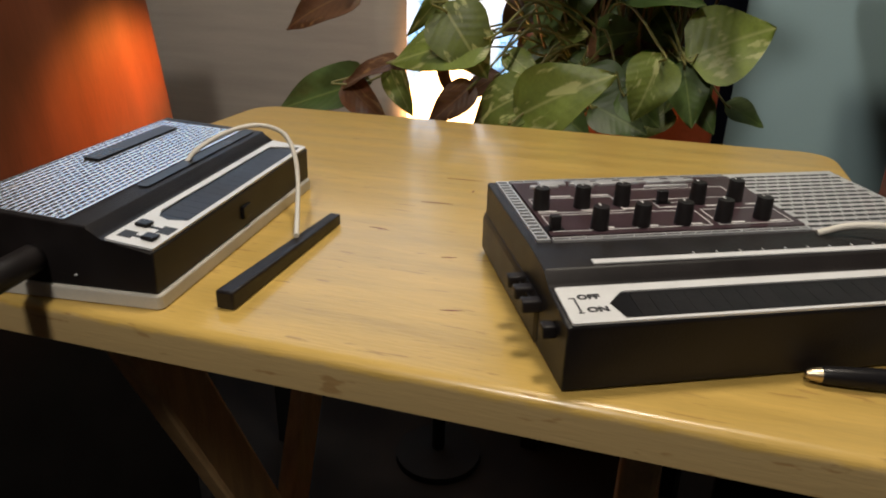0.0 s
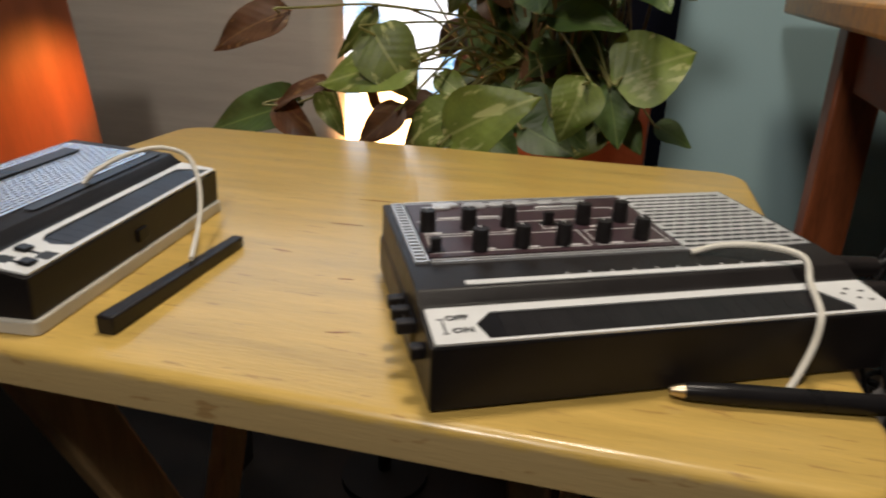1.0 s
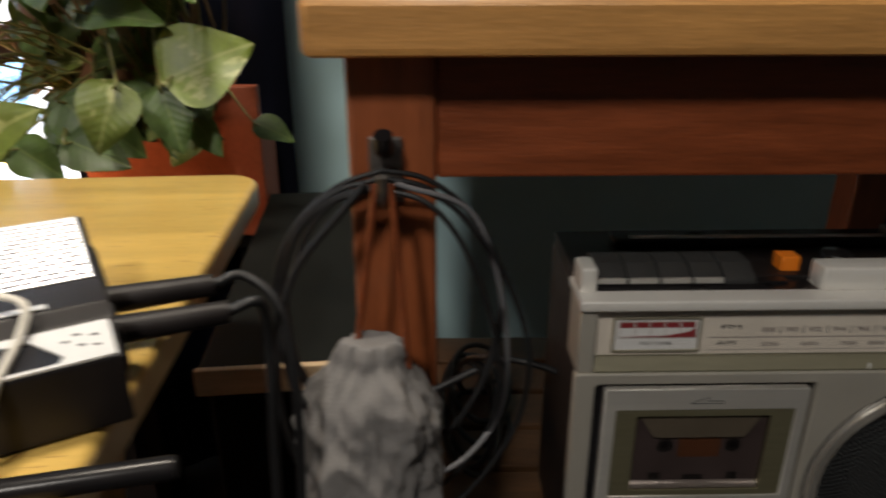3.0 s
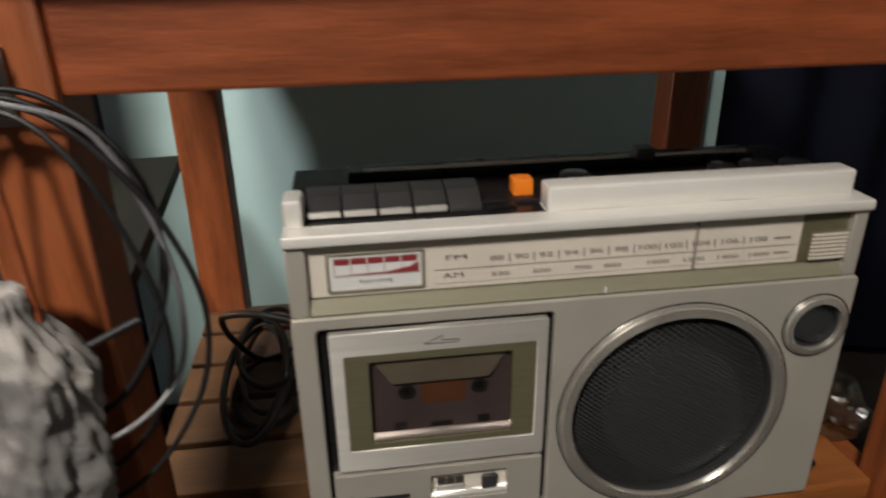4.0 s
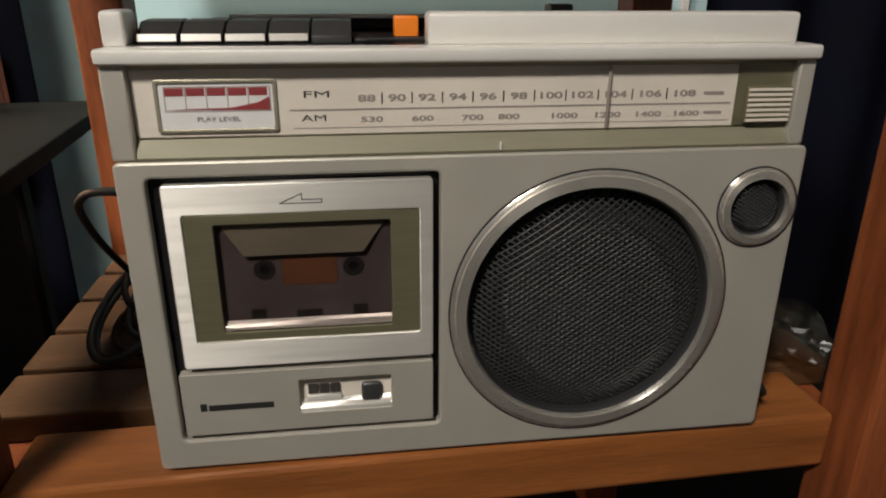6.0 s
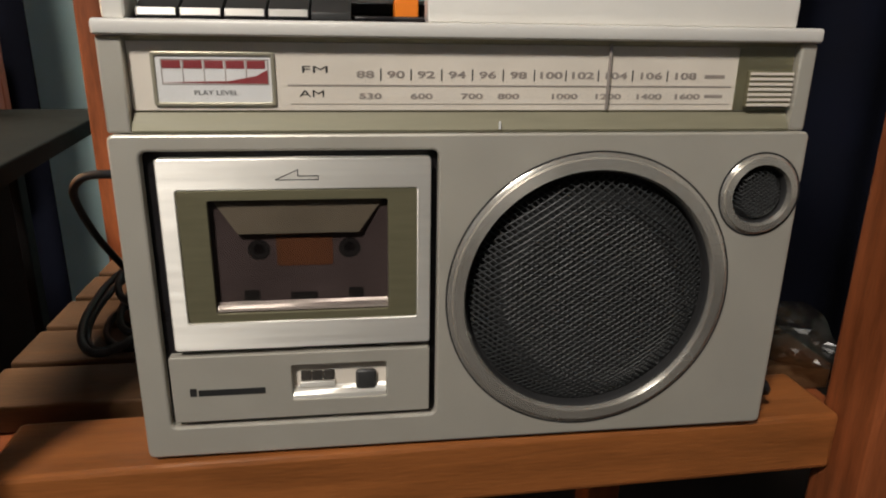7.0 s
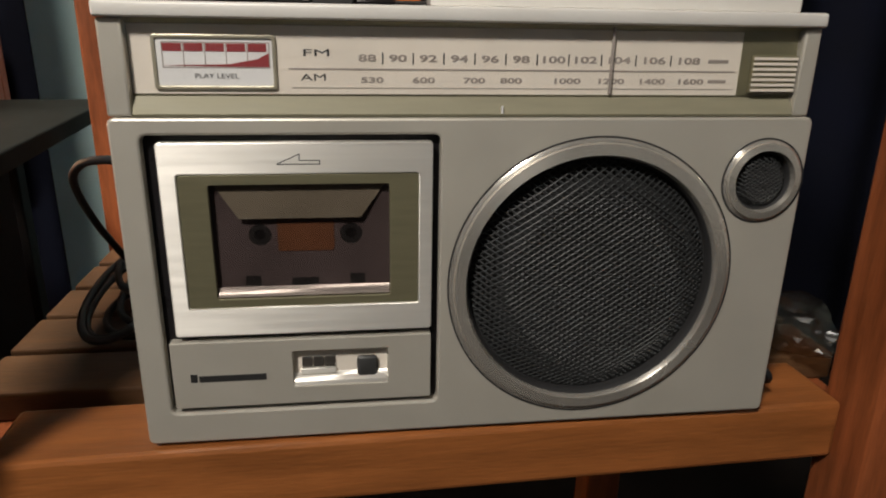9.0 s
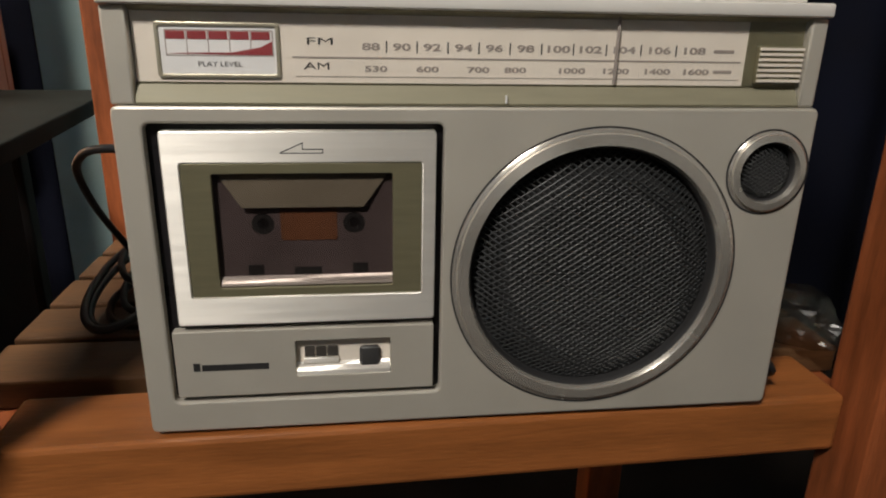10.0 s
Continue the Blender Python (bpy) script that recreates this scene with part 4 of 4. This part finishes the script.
part("badge", box(0.0700, 0.1420, 0.0430, 0.0520, 0.0010, 0.0020, 0.0003), BLACK_GLOSS, organ, "dark oblong badge", DECK2)
part("stylus_groove", plate(rounded(0.0480, 0.1600, 0.0030, 0.0088, 0.002, 3), (), 0.0, 0.0007), BLACK_GLOSS, organ, "", DECK2)
part("slide_switch", box(0.0760, 0.0845, -0.0012, 0.0010, 0.0120, 0.0185, 0.0005), BLACK_GLOSS, organ)
part("print_dots", moved(bars([(0.0757 + 0.0042 * i, 0.0770 + 0.0042 * i, 0.0, 0.0010) for i in range(3)], 0, 0.0002), Matrix.Translation((0, 0.0004, 0.0200)) @ pose(0, 0, 0, 90)), PRINT, organ)
plug = part("power_plug", moved(lathe([(0, 0.0), (0.0058, 0.0), (0.0062, 0.002), (0.0062, 0.030), (0.0040, 0.040), (0.0022, 0.044), (0, 0.044)], 20), Matrix.Translation((0.001, 0.055, 0.0180)) @ pose(0, 0, 0, 0, -90)), BLACK_PLASTIC, organ, "black moulded plug")
part("cord", tube([(-0.042, 0.055, 0.018), (-0.06, 0.056, 0.012), (-0.075, 0.06, -0.02), (-0.08, 0.07, -0.12), (-0.075, 0.08, -0.3)], 0.0022), CABLE, plug)
part("sticker_dot", box(-0.0006, 0.0004, 0.036, 0.0372, 0.0120, 0.0126), PRINT, organ)
sa, sb = Vector((-0.4815, -0.2300, TABLE_Z + 0.0043)), Vector((-0.4875, -0.1250, TABLE_Z + 0.0043))
stick = thing("stylus_bar", "black square stylus bar with white lead lying on the table", "stylus", look(sa, sb))
bar = box(-0.0042, 0.0042, -0.0042, 0.0042, -0.106, 0.0, 0.0012)
for v in bar.verts:
    k = 1 + 0.28 * v.co.z / 0.106
    v.co.x, v.co.y = v.co.x * k, -0.0042 + (v.co.y + 0.0042) * k
part("bar", bar, BLACK_PLASTIC, stick)
part("stylus_lead", tube([(0.0910, 0.0362, 0.0350), (0.0977, 0.0330, 0.0405), (0.1126, 0.0240, 0.0463), (0.1255, 0.0120, 0.0481), (0.1314, 0.0, 0.0434), (0.1265, -0.0080, 0.0339), (0.1180, -0.0130, 0.0225), (0.1040, -0.0180, 0.0135), tuple(S1.inverted() @ Vector((-0.4850, -0.168, TABLE_Z + 0.0095)))], 0.0013), WHITE_CABLE, organ, "white flexible stylus lead")

# ---- jack leads from the synthesizer ----
for k, (v, h) in enumerate(((0.060, 0.020), (0.038, 0.017))):
    jack = thing("jack_lead", "black audio lead plugged into the synthesizer", "cable", group="audio leads")
    p0, p1 = Vector(at(GEN, 0.1815, v, h)), Vector(at(GEN, 0.2230, v - 0.004, h - 0.001))
    part("jack_plug", tube([p0, p0.lerp(p1, 0.5), p1], 0.0056, 14, 4, 0.0046), BLACK_PLASTIC, jack)
    part("collar", tube([p0 - 0.0 * (p1 - p0), p0.lerp(p1, 0.06)], 0.0042, 12, 2), BRASS, jack)
    e = p1 - p0
    part("wire", tube([p1, p1 + 0.30 * e + Vector((0, 0, 0.002)), (-0.147 - 0.004 * k, -0.079 - 0.008 * k, 0.646 - 0.010 * k), (-0.142 - 0.009 * k, -0.085 - 0.006 * k, 0.610), (-0.143 - 0.010 * k, -0.087 - 0.006 * k, 0.560), (-0.147 - 0.006 * k, -0.089 - 0.005 * k, 0.480), (-0.150, -0.080 - 0.006 * k, 0.33), (-0.155, -0.06, 0.18)], 0.0022, 8), CABLE, jack)

# ---- hook, coiled leads and pouch on the bench leg ----
hook = thing("wall_hook", "dark metal coat hook screwed to the bench leg", "hook")
part("hook_plate", box(-0.112, -0.096, -0.0235, -0.0202, 0.674, 0.706, 0.001), STEEL, hook)
part("hook_arm", tube([(-0.104, -0.0225, 0.684), (-0.104, -0.036, 0.678), (-0.104, -0.046, 0.684), (-0.104, -0.048, 0.694)], 0.0028), STEEL, hook)
part("hook_post", tube([(-0.104, -0.0225, 0.700), (-0.104, -0.032, 0.703), (-0.104, -0.036, 0.710)], 0.0045, 10), BLACK_GLOSS, hook)
coil = thing("cable_coil", "coiled black leads hanging from the hook", "cable")
rng = random.Random(4)
for i in range(4):
    rx, rz = 0.052 + 0.014 * rng.random(), 0.075 + 0.03 * rng.random()
    cx, yy = -0.103 + 0.008 * (rng.random() - 0.5), -0.030 - 0.0045 * i
    top = 0.692 - 0.0015 * i
    pts = []
    for j in range(17):
        a = 2 * math.pi * j / 16 + 1.6
        pts.append((cx + rx * math.cos(a) * (1 + 0.06 * math.sin(3 * a + i)), yy + 0.004 * math.sin(2 * a + i), top - rz + rz * math.sin(a)))
    part("loop", tube(pts, 0.0014, 7, 5), CABLE, coil)
part("tail", tube([(-0.098, -0.045, 0.690), (-0.062, -0.040, 0.672), (-0.045, -0.030, 0.610), (-0.048, -0.036, 0.560), (-0.075, -0.055, 0.540), (-0.110, -0.068, 0.548)], 0.0014, 7), GREY_CABLE, coil)
part("tail", tube([(-0.112, -0.045, 0.690), (-0.150, -0.05, 0.640), (-0.145, -0.06, 0.585), (-0.105, -0.05, 0.575), (-0.06, -0.04, 0.590)], 0.0020, 7), CABLE, coil)

pouch = thing("drawstring_pouch", "crumpled grey cotton drawstring pouch hanging from the hook", "pouch")
bm = bmesh.new()
rows, n = [], 110
prof = [(0.010, 0.606), (0.017, 0.606), (0.021, 0.601), (0.024, 0.594), (0.034, 0.584), (0.043, 0.570), (0.047, 0.550), (0.047, 0.520), (0.048, 0.490), (0.048, 0.462), (0.040, 0.446), (0.015, 0.440)]
fine_prof = smooth_path([(r, 0, z) for r, z in prof], 9)
for q in fine_prof:
    ring = []
    for i in range(n):
        a = 2 * math.pi * i / n
        tight = max(0.0, min(1.0, (q.z - 0.54) / 0.05))
        w = 1 + 0.05 * tight * math.sin(9 * a + 30 * q.z) + 0.18 * noise.noise(Vector((1.6 * math.cos(a) + 14 * q.z, 1.6 * math.sin(a), 34 * q.z))) + 0.26 * (0.35 - abs(noise.noise(Vector((2.4 * math.cos(a) + 26 * q.z, 2.4 * math.sin(a), 46 * q.z))))) + 0.10 * noise.noise(Vector((9 * math.cos(a), 9 * math.sin(a), 90 * q.z)))
        ring.append(bm.verts.new((-0.111 + 0.72 * q.x * w * math.cos(a) - 0.010 * (0.6 - q.z) / 0.15, -0.054 + 0.50 * q.x * w * math.sin(a), q.z + 0.010)))
    rows.append(ring)
for p, q in zip(rows, rows[1:]):
    for i in range(n):
        bm.faces.new((p[i], p[(i + 1) % n], q[(i + 1) % n], q[i]))
bm.faces.new(rows[0])
bm.faces.new(rows[-1][::-1])
part("cloth", bm, BAG, pouch, "creased grey cotton", smooth=70)
for x0, x1 in ((-0.1075, -0.120), (-0.1005, -0.094)):
    part("drawstring", tube([(x0, -0.046, 0.690), (0.5 * (x0 + x1), -0.050, 0.645), (x1, -0.054, 0.600)], 0.0016, 6), RED_WOOD_X, pouch)

# ---- things round the radio ----
cable("power_cord", [(0.002, 0.060, 0.525), (-0.010, 0.062, 0.529), (-0.026, 0.068, 0.530), (-0.044, 0.082, 0.524), (-0.058, 0.110, 0.505), (-0.062, 0.16, 0.46), (-0.050, 0.21, 0.41), (-0.02, 0.24, 0.4035)], 0.0024, CABLE, "black power cord curving out of the radio's side")
cable("loose_cord", [(0.340, 0.090, 0.4030), (0.341, 0.050, 0.4030), (0.339, 0.025, 0.4050), (0.335, 0.012, 0.4120), (0.331, 0.010, 0.4180), (0.327, 0.016, 0.4210)], 0.0022, CABLE, "short black cord beside the radio")
# loops added to deepen the shade on the shelf left of the radio
heap = thing("cable_heap", "black leads added on the slatted shelf to darken its shaded end", "cable")
rng = random.Random(9)
for i in range(5):
    cx, cy, tilt = -0.042 + 0.012 * rng.uniform(-1, 1), 0.185 + 0.03 * rng.uniform(-1, 1), rng.uniform(-0.5, 0.5)
    rx, ry = rng.uniform(0.018, 0.030), rng.uniform(0.05, 0.085)
    pts = []
    for j in range(15):
        a = 2 * math.pi * j / 13 + i
        x, yy = rx * math.cos(a), ry * math.sin(a)
        pts.append((min(cx + x, -0.006), cy + yy, SHELF + 0.003 + 0.0054 * i + 0.008 * (1 + math.sin(a + tilt)) * (i / 5)))
    part("loop", tube(pts, 0.0026, 7, 5), CABLE, heap)

bm = bmesh.new()
bmesh.ops.create_icosphere(bm, subdivisions=4, radius=0.028)
for v in bm.verts:
    k = 1 + 0.35 * noise.noise(v.co * 55) + 0.15 * noise.noise(v.co * 140)
    v.co = Vector((v.co.x * k * 1.05, v.co.y * k * 1.5, max(-0.016, v.co.z * k * 0.62)))
wrap = tagged(part("plastic_wrap", bm, CLEAR, m=pose(0.393, 0.088, SHELF + 0.0155), smooth=None), "crumpled clear plastic wrapping lying on the shelf", "packaging")

# ---- low side table behind the tray table ----
side = thing("side_table", "low side table with dark top and pale raw front edge", "table", pose(-0.128, 0.092, 0, 0, 0, 5.0))
part("top", box(-0.125, 0.0, 0.0065, 0.440, 0.494, 0.510, 0.002), DARK_TOP, side, "dark grey-green painted top board")
part("edge_strip", box(-0.125, 0.0, 0.0, 0.006, 0.494, 0.515, 0.001), PALE_BOARD, side, "pale unpainted edge strip")
part("side_panel", box(-0.120, -0.030, 0.015, 0.200, 0.0, 0.4935, 0.003), SHADE_BLACK, side, "panel with deep shade put into its black colour")
part("leg", box(-0.120, -0.095, 0.400, 0.425, 0.0, 0.4935, 0.002), SHADE_BLACK, side)

# ---- wooden cabinet ----
cabinet = thing("wooden_cabinet", "dark red veneered wooden cabinet on a plinth coloured black for shade", "cabinet")
part("carcass", box(-0.505, 0.0, -0.75, 0.165, 0.0, 0.205, 0.004), CABINET_WOOD, cabinet, "dark red veneered case leaning back", pose(-0.839, 0, 0.568, 0, -7.0, 0))
part("plinth", box(-1.33, -0.865, -0.73, 0.145, 0.0, 0.5645, 0.004), SHADE_BLACK, cabinet, "plinth with its shadow put into the black colour")

# ---- glowing lamp behind the plant ----
lamp = thing("globe_lamp", "warm glowing glass globe lamp on a slim stand", "lamp", pose(-0.632, 0.440, 0))
part("globe", lathe([(0.0, 0.530)] + [(0.055 * math.sin(math.pi * i / 14), 0.585 - 0.055 * math.cos(math.pi * i / 14)) for i in range(1, 14)] + [(0.0, 0.640)], 32), LAMP_GLOW, lamp, "glowing warm glass globe")
part("stand", lathe([(0.0, 0.531), (0.018, 0.531), (0.012, 0.50), (0.010, 0.02), (0.07, 0.012), (0.07, 0.0), (0, 0)], 24), SHADE_BLACK, lamp)

# ---- planter and trailing plant ----
planter = thing("planter_box", "terracotta red wooden planter box with handle hole", "planter")
px0, px1, py0, py1 = -0.51, -0.291, 0.497, 0.575
front = plate([(px0, 0.460), (px1, 0.460), (px1, 0.650), (px1 - 0.064, 0.650), (px1 - 0.070, 0.608), (px0 + 0.070, 0.608), (px0 + 0.064, 0.650), (px0, 0.650)], [[(px1 - 0.062 + 0.017 * math.cos(t * math.pi / 8), 0.586 + 0.007 * math.sin(t * math.pi / 8)) for t in range(16)]], 0, 0.014, 0.002)
part("front_board", moved(front, pose(0, py0 + 0.014, 0, 90)), TERRACOTTA, planter)
part("back_board", box(px0, px1, py1 - 0.014, py1, 0.46, 0.600, 0.002), TERRACOTTA, planter)
for x in (px0, px1 - 0.014):
    part("side_board", box(x, x + 0.014, py0 + 0.0145, py1 - 0.0145, 0.46, 0.600, 0.002), TERRACOTTA, planter)
part("soil", box(px0 + 0.0145, px1 - 0.0145, py0 + 0.0145, py1 - 0.0145, 0.4605, 0.585), SOIL, planter)

stand = thing("plant_stand", "dark plant stand hidden behind the table", "plant stand")
part("top", box(px0 - 0.01, px1 - 0.005, py0 + 0.005, py1 + 0.01, 0.44, 0.4598, 0.003), SHADE_BLACK, stand)
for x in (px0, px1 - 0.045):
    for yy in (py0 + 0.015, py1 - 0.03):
        part("leg", box(x, x + 0.025, yy, yy + 0.025, 0.0, 0.4395, 0.002), SHADE_BLACK, stand)

plant = thing("pothos_plant", "leafy variegated pothos plant trailing out of the planter", "plant")
LEAF_MESHES = {}


def leaf_mesh(kind, material):
    """A pointed heart-shaped blade, 1 long from stalk to tip along x, arched and folded along its midrib."""
    if kind in LEAF_MESHES:
        return LEAF_MESHES[kind]
    curl, fold = ((0.10, 0.10), (0.22, 0.16), (0.05, 0.22), (0.30, 0.08))[kind % 4]
    bm = bmesh.new()
    nu, nv = 12, 4
    grid = []
    for i in range(nu + 1):
        u = i / nu
        half = 0.40 * (math.sin(math.pi * min(1, u ** 0.62)) ** 0.8) * (1 - 0.25 * u) + 0.002
        row = []
        for j in range(-nv, nv + 1):
            s = j / nv
            back = 0.09 * abs(s) ** 1.5 * (1 - u) ** 3
            y = half * s
            z = fold * abs(y) - curl * (u - 0.25) ** 2 * 1.3 + 0.025 * math.sin(9 * u + 4 * s) * abs(s)
            row.append(bm.verts.new((u - back, y, z)))
        grid.append(row)
    for a, b in zip(grid, grid[1:]):
        for j in range(2 * nv):
            bm.faces.new((a[j], a[j + 1], b[j + 1], b[j]))
    ext = bmesh.ops.extrude_face_region(bm, geom=bm.faces[:])
    bmesh.ops.translate(bm, verts=[g for g in ext["geom"] if isinstance(g, bmesh.types.BMVert)], vec=(0, 0, -0.008))
    me = mesh_of(bm, "leaf", material, 60)
    LEAF_MESHES[kind] = me
    return me


ROOT = Vector((-0.43, 0.537, 0.585))
stem_rng = random.Random(11)


def leaf(base, tip, face=(0.1, -1, 0.35), kind=0, material=None, wide=1.0, stem=True):
    base, tip = Vector(base), Vector(tip)
    x = tip - base
    size = x.length
    x.normalize()
    z = Vector(face)
    z = (z - x * z.dot(x)).normalized()
    y = z.cross(x)
    m = Matrix((x, y, z)).transposed().to_4x4()
    ob = new("leaf", leaf_mesh(kind, material or (LEAF, LEAF, LEAF_PLAIN, LEAF, LEAF_PLAIN, LEAF, LEAF_PLAIN, LEAF, LEAF_BROWN, LEAF_BROWN, LEAF_BROWN, LEAF_BROWN)[kind]))
    ob.parent = plant
    ob.matrix_basis = Matrix.Translation(base) @ m @ Matrix.Diagonal((size, size * wide, size, 1))
    if stem:
        r = ROOT + Vector((stem_rng.uniform(-0.06, 0.08), stem_rng.uniform(-0.022, 0.02), 0))
        mid = r.lerp(base, 0.5) + Vector((0, 0, 0.05 + 0.04 * stem_rng.random()))
        part("stalk", tube([r, mid, base - 0.1 * size * x, base + 0.05 * size * x], 0.0017, 6, 5, 0.0011), STEM, plant)


# leaves that stand out against the rest
leaf((-0.324, 0.312, 0.686), (-0.250, 0.336, 0.719), (-0.15, -0.95, 0.30), 1, LEAF, 1.30)
leaf((-0.280, 0.440, 0.618), (-0.237, 0.438, 0.597), (0.1, -0.7, 0.9), 2, wide=1.0)
leaf((-0.469, 0.200, 0.636), (-0.388, 0.186, 0.684), (0.25, -0.85, 0.55), 5, wide=1.0)
leaf((-0.544, 0.196, 0.728), (-0.499, 0.186, 0.672), (0.2, -0.95, 0.3), 3, wide=1.15)
leaf((-0.507, 0.205, 0.704), (-0.600, 0.190, 0.680), (0.0, -0.75, 0.75), 0, wide=0.95)
leaf((-0.352, 0.260, 0.688), (-0.366, 0.235, 0.634), (0.3, -0.9, 0.35), 7, wide=1.15)
leaf((-0.425, 0.315, 0.665), (-0.384, 0.300, 0.622), (0.0, -0.9, 0.5), 4, LEAF_PLAIN, 1.2)
leaf((-0.412, 0.285, 0.634), (-0.356, 0.275, 0.612), (0.0, -0.8, 0.7), 6, LEAF_PLAIN, 1.1)
leaf((-0.466, 0.215, 0.655), (-0.523, 0.205, 0.624), (0.1, -0.8, 0.7), 3, wide=1.25)
leaf((-0.545, 0.220, 0.676), (-0.612, 0.205, 0.674), (0.0, -0.5, 0.95), 8, wide=0.62)
leaf((-0.600, 0.207, 0.676), (-0.662, 0.200, 0.652), (0.0, -0.6, 0.9), 9, wide=0.60)
leaf((-0.552, 0.212, 0.680), (-0.536, 0.198, 0.645), (-0.4, -0.8, 0.3), 10, wide=0.55)
leaf((-0.648, 0.230, 0.648), (-0.757, 0.222, 0.611), (0.0, -0.75, 0.7), 2, LEAF_PLAIN, 0.72)
leaf((-0.656, 0.210, 0.650), (-0.609, 0.195, 0.617), (-0.3, -0.9, 0.4), 9, wide=0.85)
leaf((-0.516, 0.195, 0.660), (-0.555, 0.180, 0.622), (0.3, -0.9, 0.3), 10, wide=0.75)
leaf((-0.616, 0.230, 0.664), (-0.588, 0.215, 0.622), (0.0, -0.9, 0.4), 3, wide=0.75)
leaf((-0.398, 0.330, 0.742), (-0.320, 0.310, 0.736), (0.0, -0.6, 0.9), 6, wide=0.9)
leaf((-0.616, 0.160, 0.744), (-0.686, 0.140, 0.712), (0.1, -0.9, 0.5), 9, wide=0.7)
leaf((-0.556, 0.230, 0.745), (-0.590, 0.215, 0.697), (0.6, -0.8, 0.2), 3, wide=0.45)
leaf((-0.332, 0.310, 0.676), (-0.314, 0.295, 0.618), (0.25, -0.9, 0.3), 4, LEAF_PLAIN, 1.0)
leaf((-0.508, 0.290, 0.680), (-0.466, 0.275, 0.656), (0.0, -0.8, 0.7), 7, wide=0.8)
leaf((-0.452, 0.270, 0.632), (-0.410, 0.260, 0.606), (0.1, -0.9, 0.5), 2, LEAF_PLAIN, 1.1)
leaf((-0.385, 0.295, 0.648), (-0.345, 0.285, 0.618), (0.1, -0.9, 0.4), 6, LEAF_PLAIN, 1.1)
leaf((-0.318, 0.350, 0.640), (-0.292, 0.340, 0.604), (0.1, -0.9, 0.4), 4, LEAF_PLAIN, 0.9)
leaf((-0.530, 0.330, 0.650), (-0.570, 0.315, 0.622), (0.0, -0.9, 0.5), 8, wide=0.8)
leaf((-0.500, 0.300, 0.640), (-0.470, 0.290, 0.612), (0.0, -0.9, 0.5), 7, wide=1.1)
# the crown over the stalks
for i in range(62):
    a = stem_rng.uniform(0, 2 * math.pi)
    rr = stem_rng.uniform(0.03, 0.15)
    b = Vector((-0.425 + rr * math.cos(a), 0.36 + 0.5 * rr * math.sin(a), stem_rng.uniform(0.772, 0.90)))
    d = Vector((math.cos(a) + stem_rng.uniform(-0.4, 0.4), math.sin(a) - 0.4, stem_rng.uniform(-0.7, 0.3))).normalized()
    leaf(b, b + d * stem_rng.uniform(0.045, 0.070), (stem_rng.uniform(-0.5, 0.5), -0.8, stem_rng.uniform(0.2, 1.0)), stem_rng.choice((0, 1, 2, 3, 4, 5, 6, 7)), wide=stem_rng.uniform(0.85, 1.2), stem=i < 50)
# shaded foliage behind the stalks
for i in range(40):
    b = Vector((stem_rng.uniform(-0.50, -0.37), stem_rng.uniform(0.40, 0.48), stem_rng.uniform(0.64, 0.78)))
    d = Vector((stem_rng.uniform(-1, 1), -0.3, stem_rng.uniform(-0.9, 0.3))).normalized()
    leaf(b, b + d * stem_rng.uniform(0.045, 0.065), (stem_rng.uniform(-0.5, 0.5), -0.8, stem_rng.uniform(0.2, 0.9)), stem_rng.choice((0, 2, 4, 6, 8)), wide=stem_rng.uniform(0.9, 1.2), stem=i % 4 == 0)
for i in range(26):
    b = Vector((stem_rng.uniform(-0.53, -0.44), stem_rng.uniform(0.44, 0.50), stem_rng.uniform(0.67, 0.80)))
    d = Vector((stem_rng.uniform(-0.6, 1), -0.3, stem_rng.uniform(-0.9, 0.3))).normalized()
    leaf(b, b + d * stem_rng.uniform(0.045, 0.065), (stem_rng.uniform(-0.5, 0.5), -0.8, stem_rng.uniform(0.2, 0.9)), stem_rng.choice((0, 1, 3, 5, 8)), wide=stem_rng.uniform(0.9, 1.2), stem=i % 4 == 0)
# small shaded leaves low in the planter
for i in range(20):
    b = Vector((stem_rng.uniform(-0.49, -0.32), stem_rng.uniform(0.36, 0.45), stem_rng.uniform(0.61, 0.67)))
    d = Vector((stem_rng.uniform(-1, 1), -0.5, stem_rng.uniform(-0.9, 0.1))).normalized()
    leaf(b, b + d * stem_rng.uniform(0.035, 0.055), (stem_rng.uniform(-0.5, 0.5), -0.8, stem_rng.uniform(0.3, 1.0)), stem_rng.choice((2, 4, 6, 7)), wide=stem_rng.uniform(0.9, 1.2), stem=i % 3 == 0)
for i in range(120):
    p = ROOT + Vector((stem_rng.uniform(-0.065, 0.085), stem_rng.uniform(-0.022, 0.02), 0))
    q = p + Vector((stem_rng.uniform(-0.06, 0.06), stem_rng.uniform(-0.17, -0.04), stem_rng.uniform(0.10, 0.28)))
    bend = Vector((stem_rng.uniform(-0.01, 0.03), -0.014, stem_rng.uniform(0.0, 0.02)))
    part("stalk", tube([p, p.lerp(q, 0.5) + bend, q], 0.0026, 6, 5, 0.0013), STEM_DRY if i % 3 else STEM, plant)
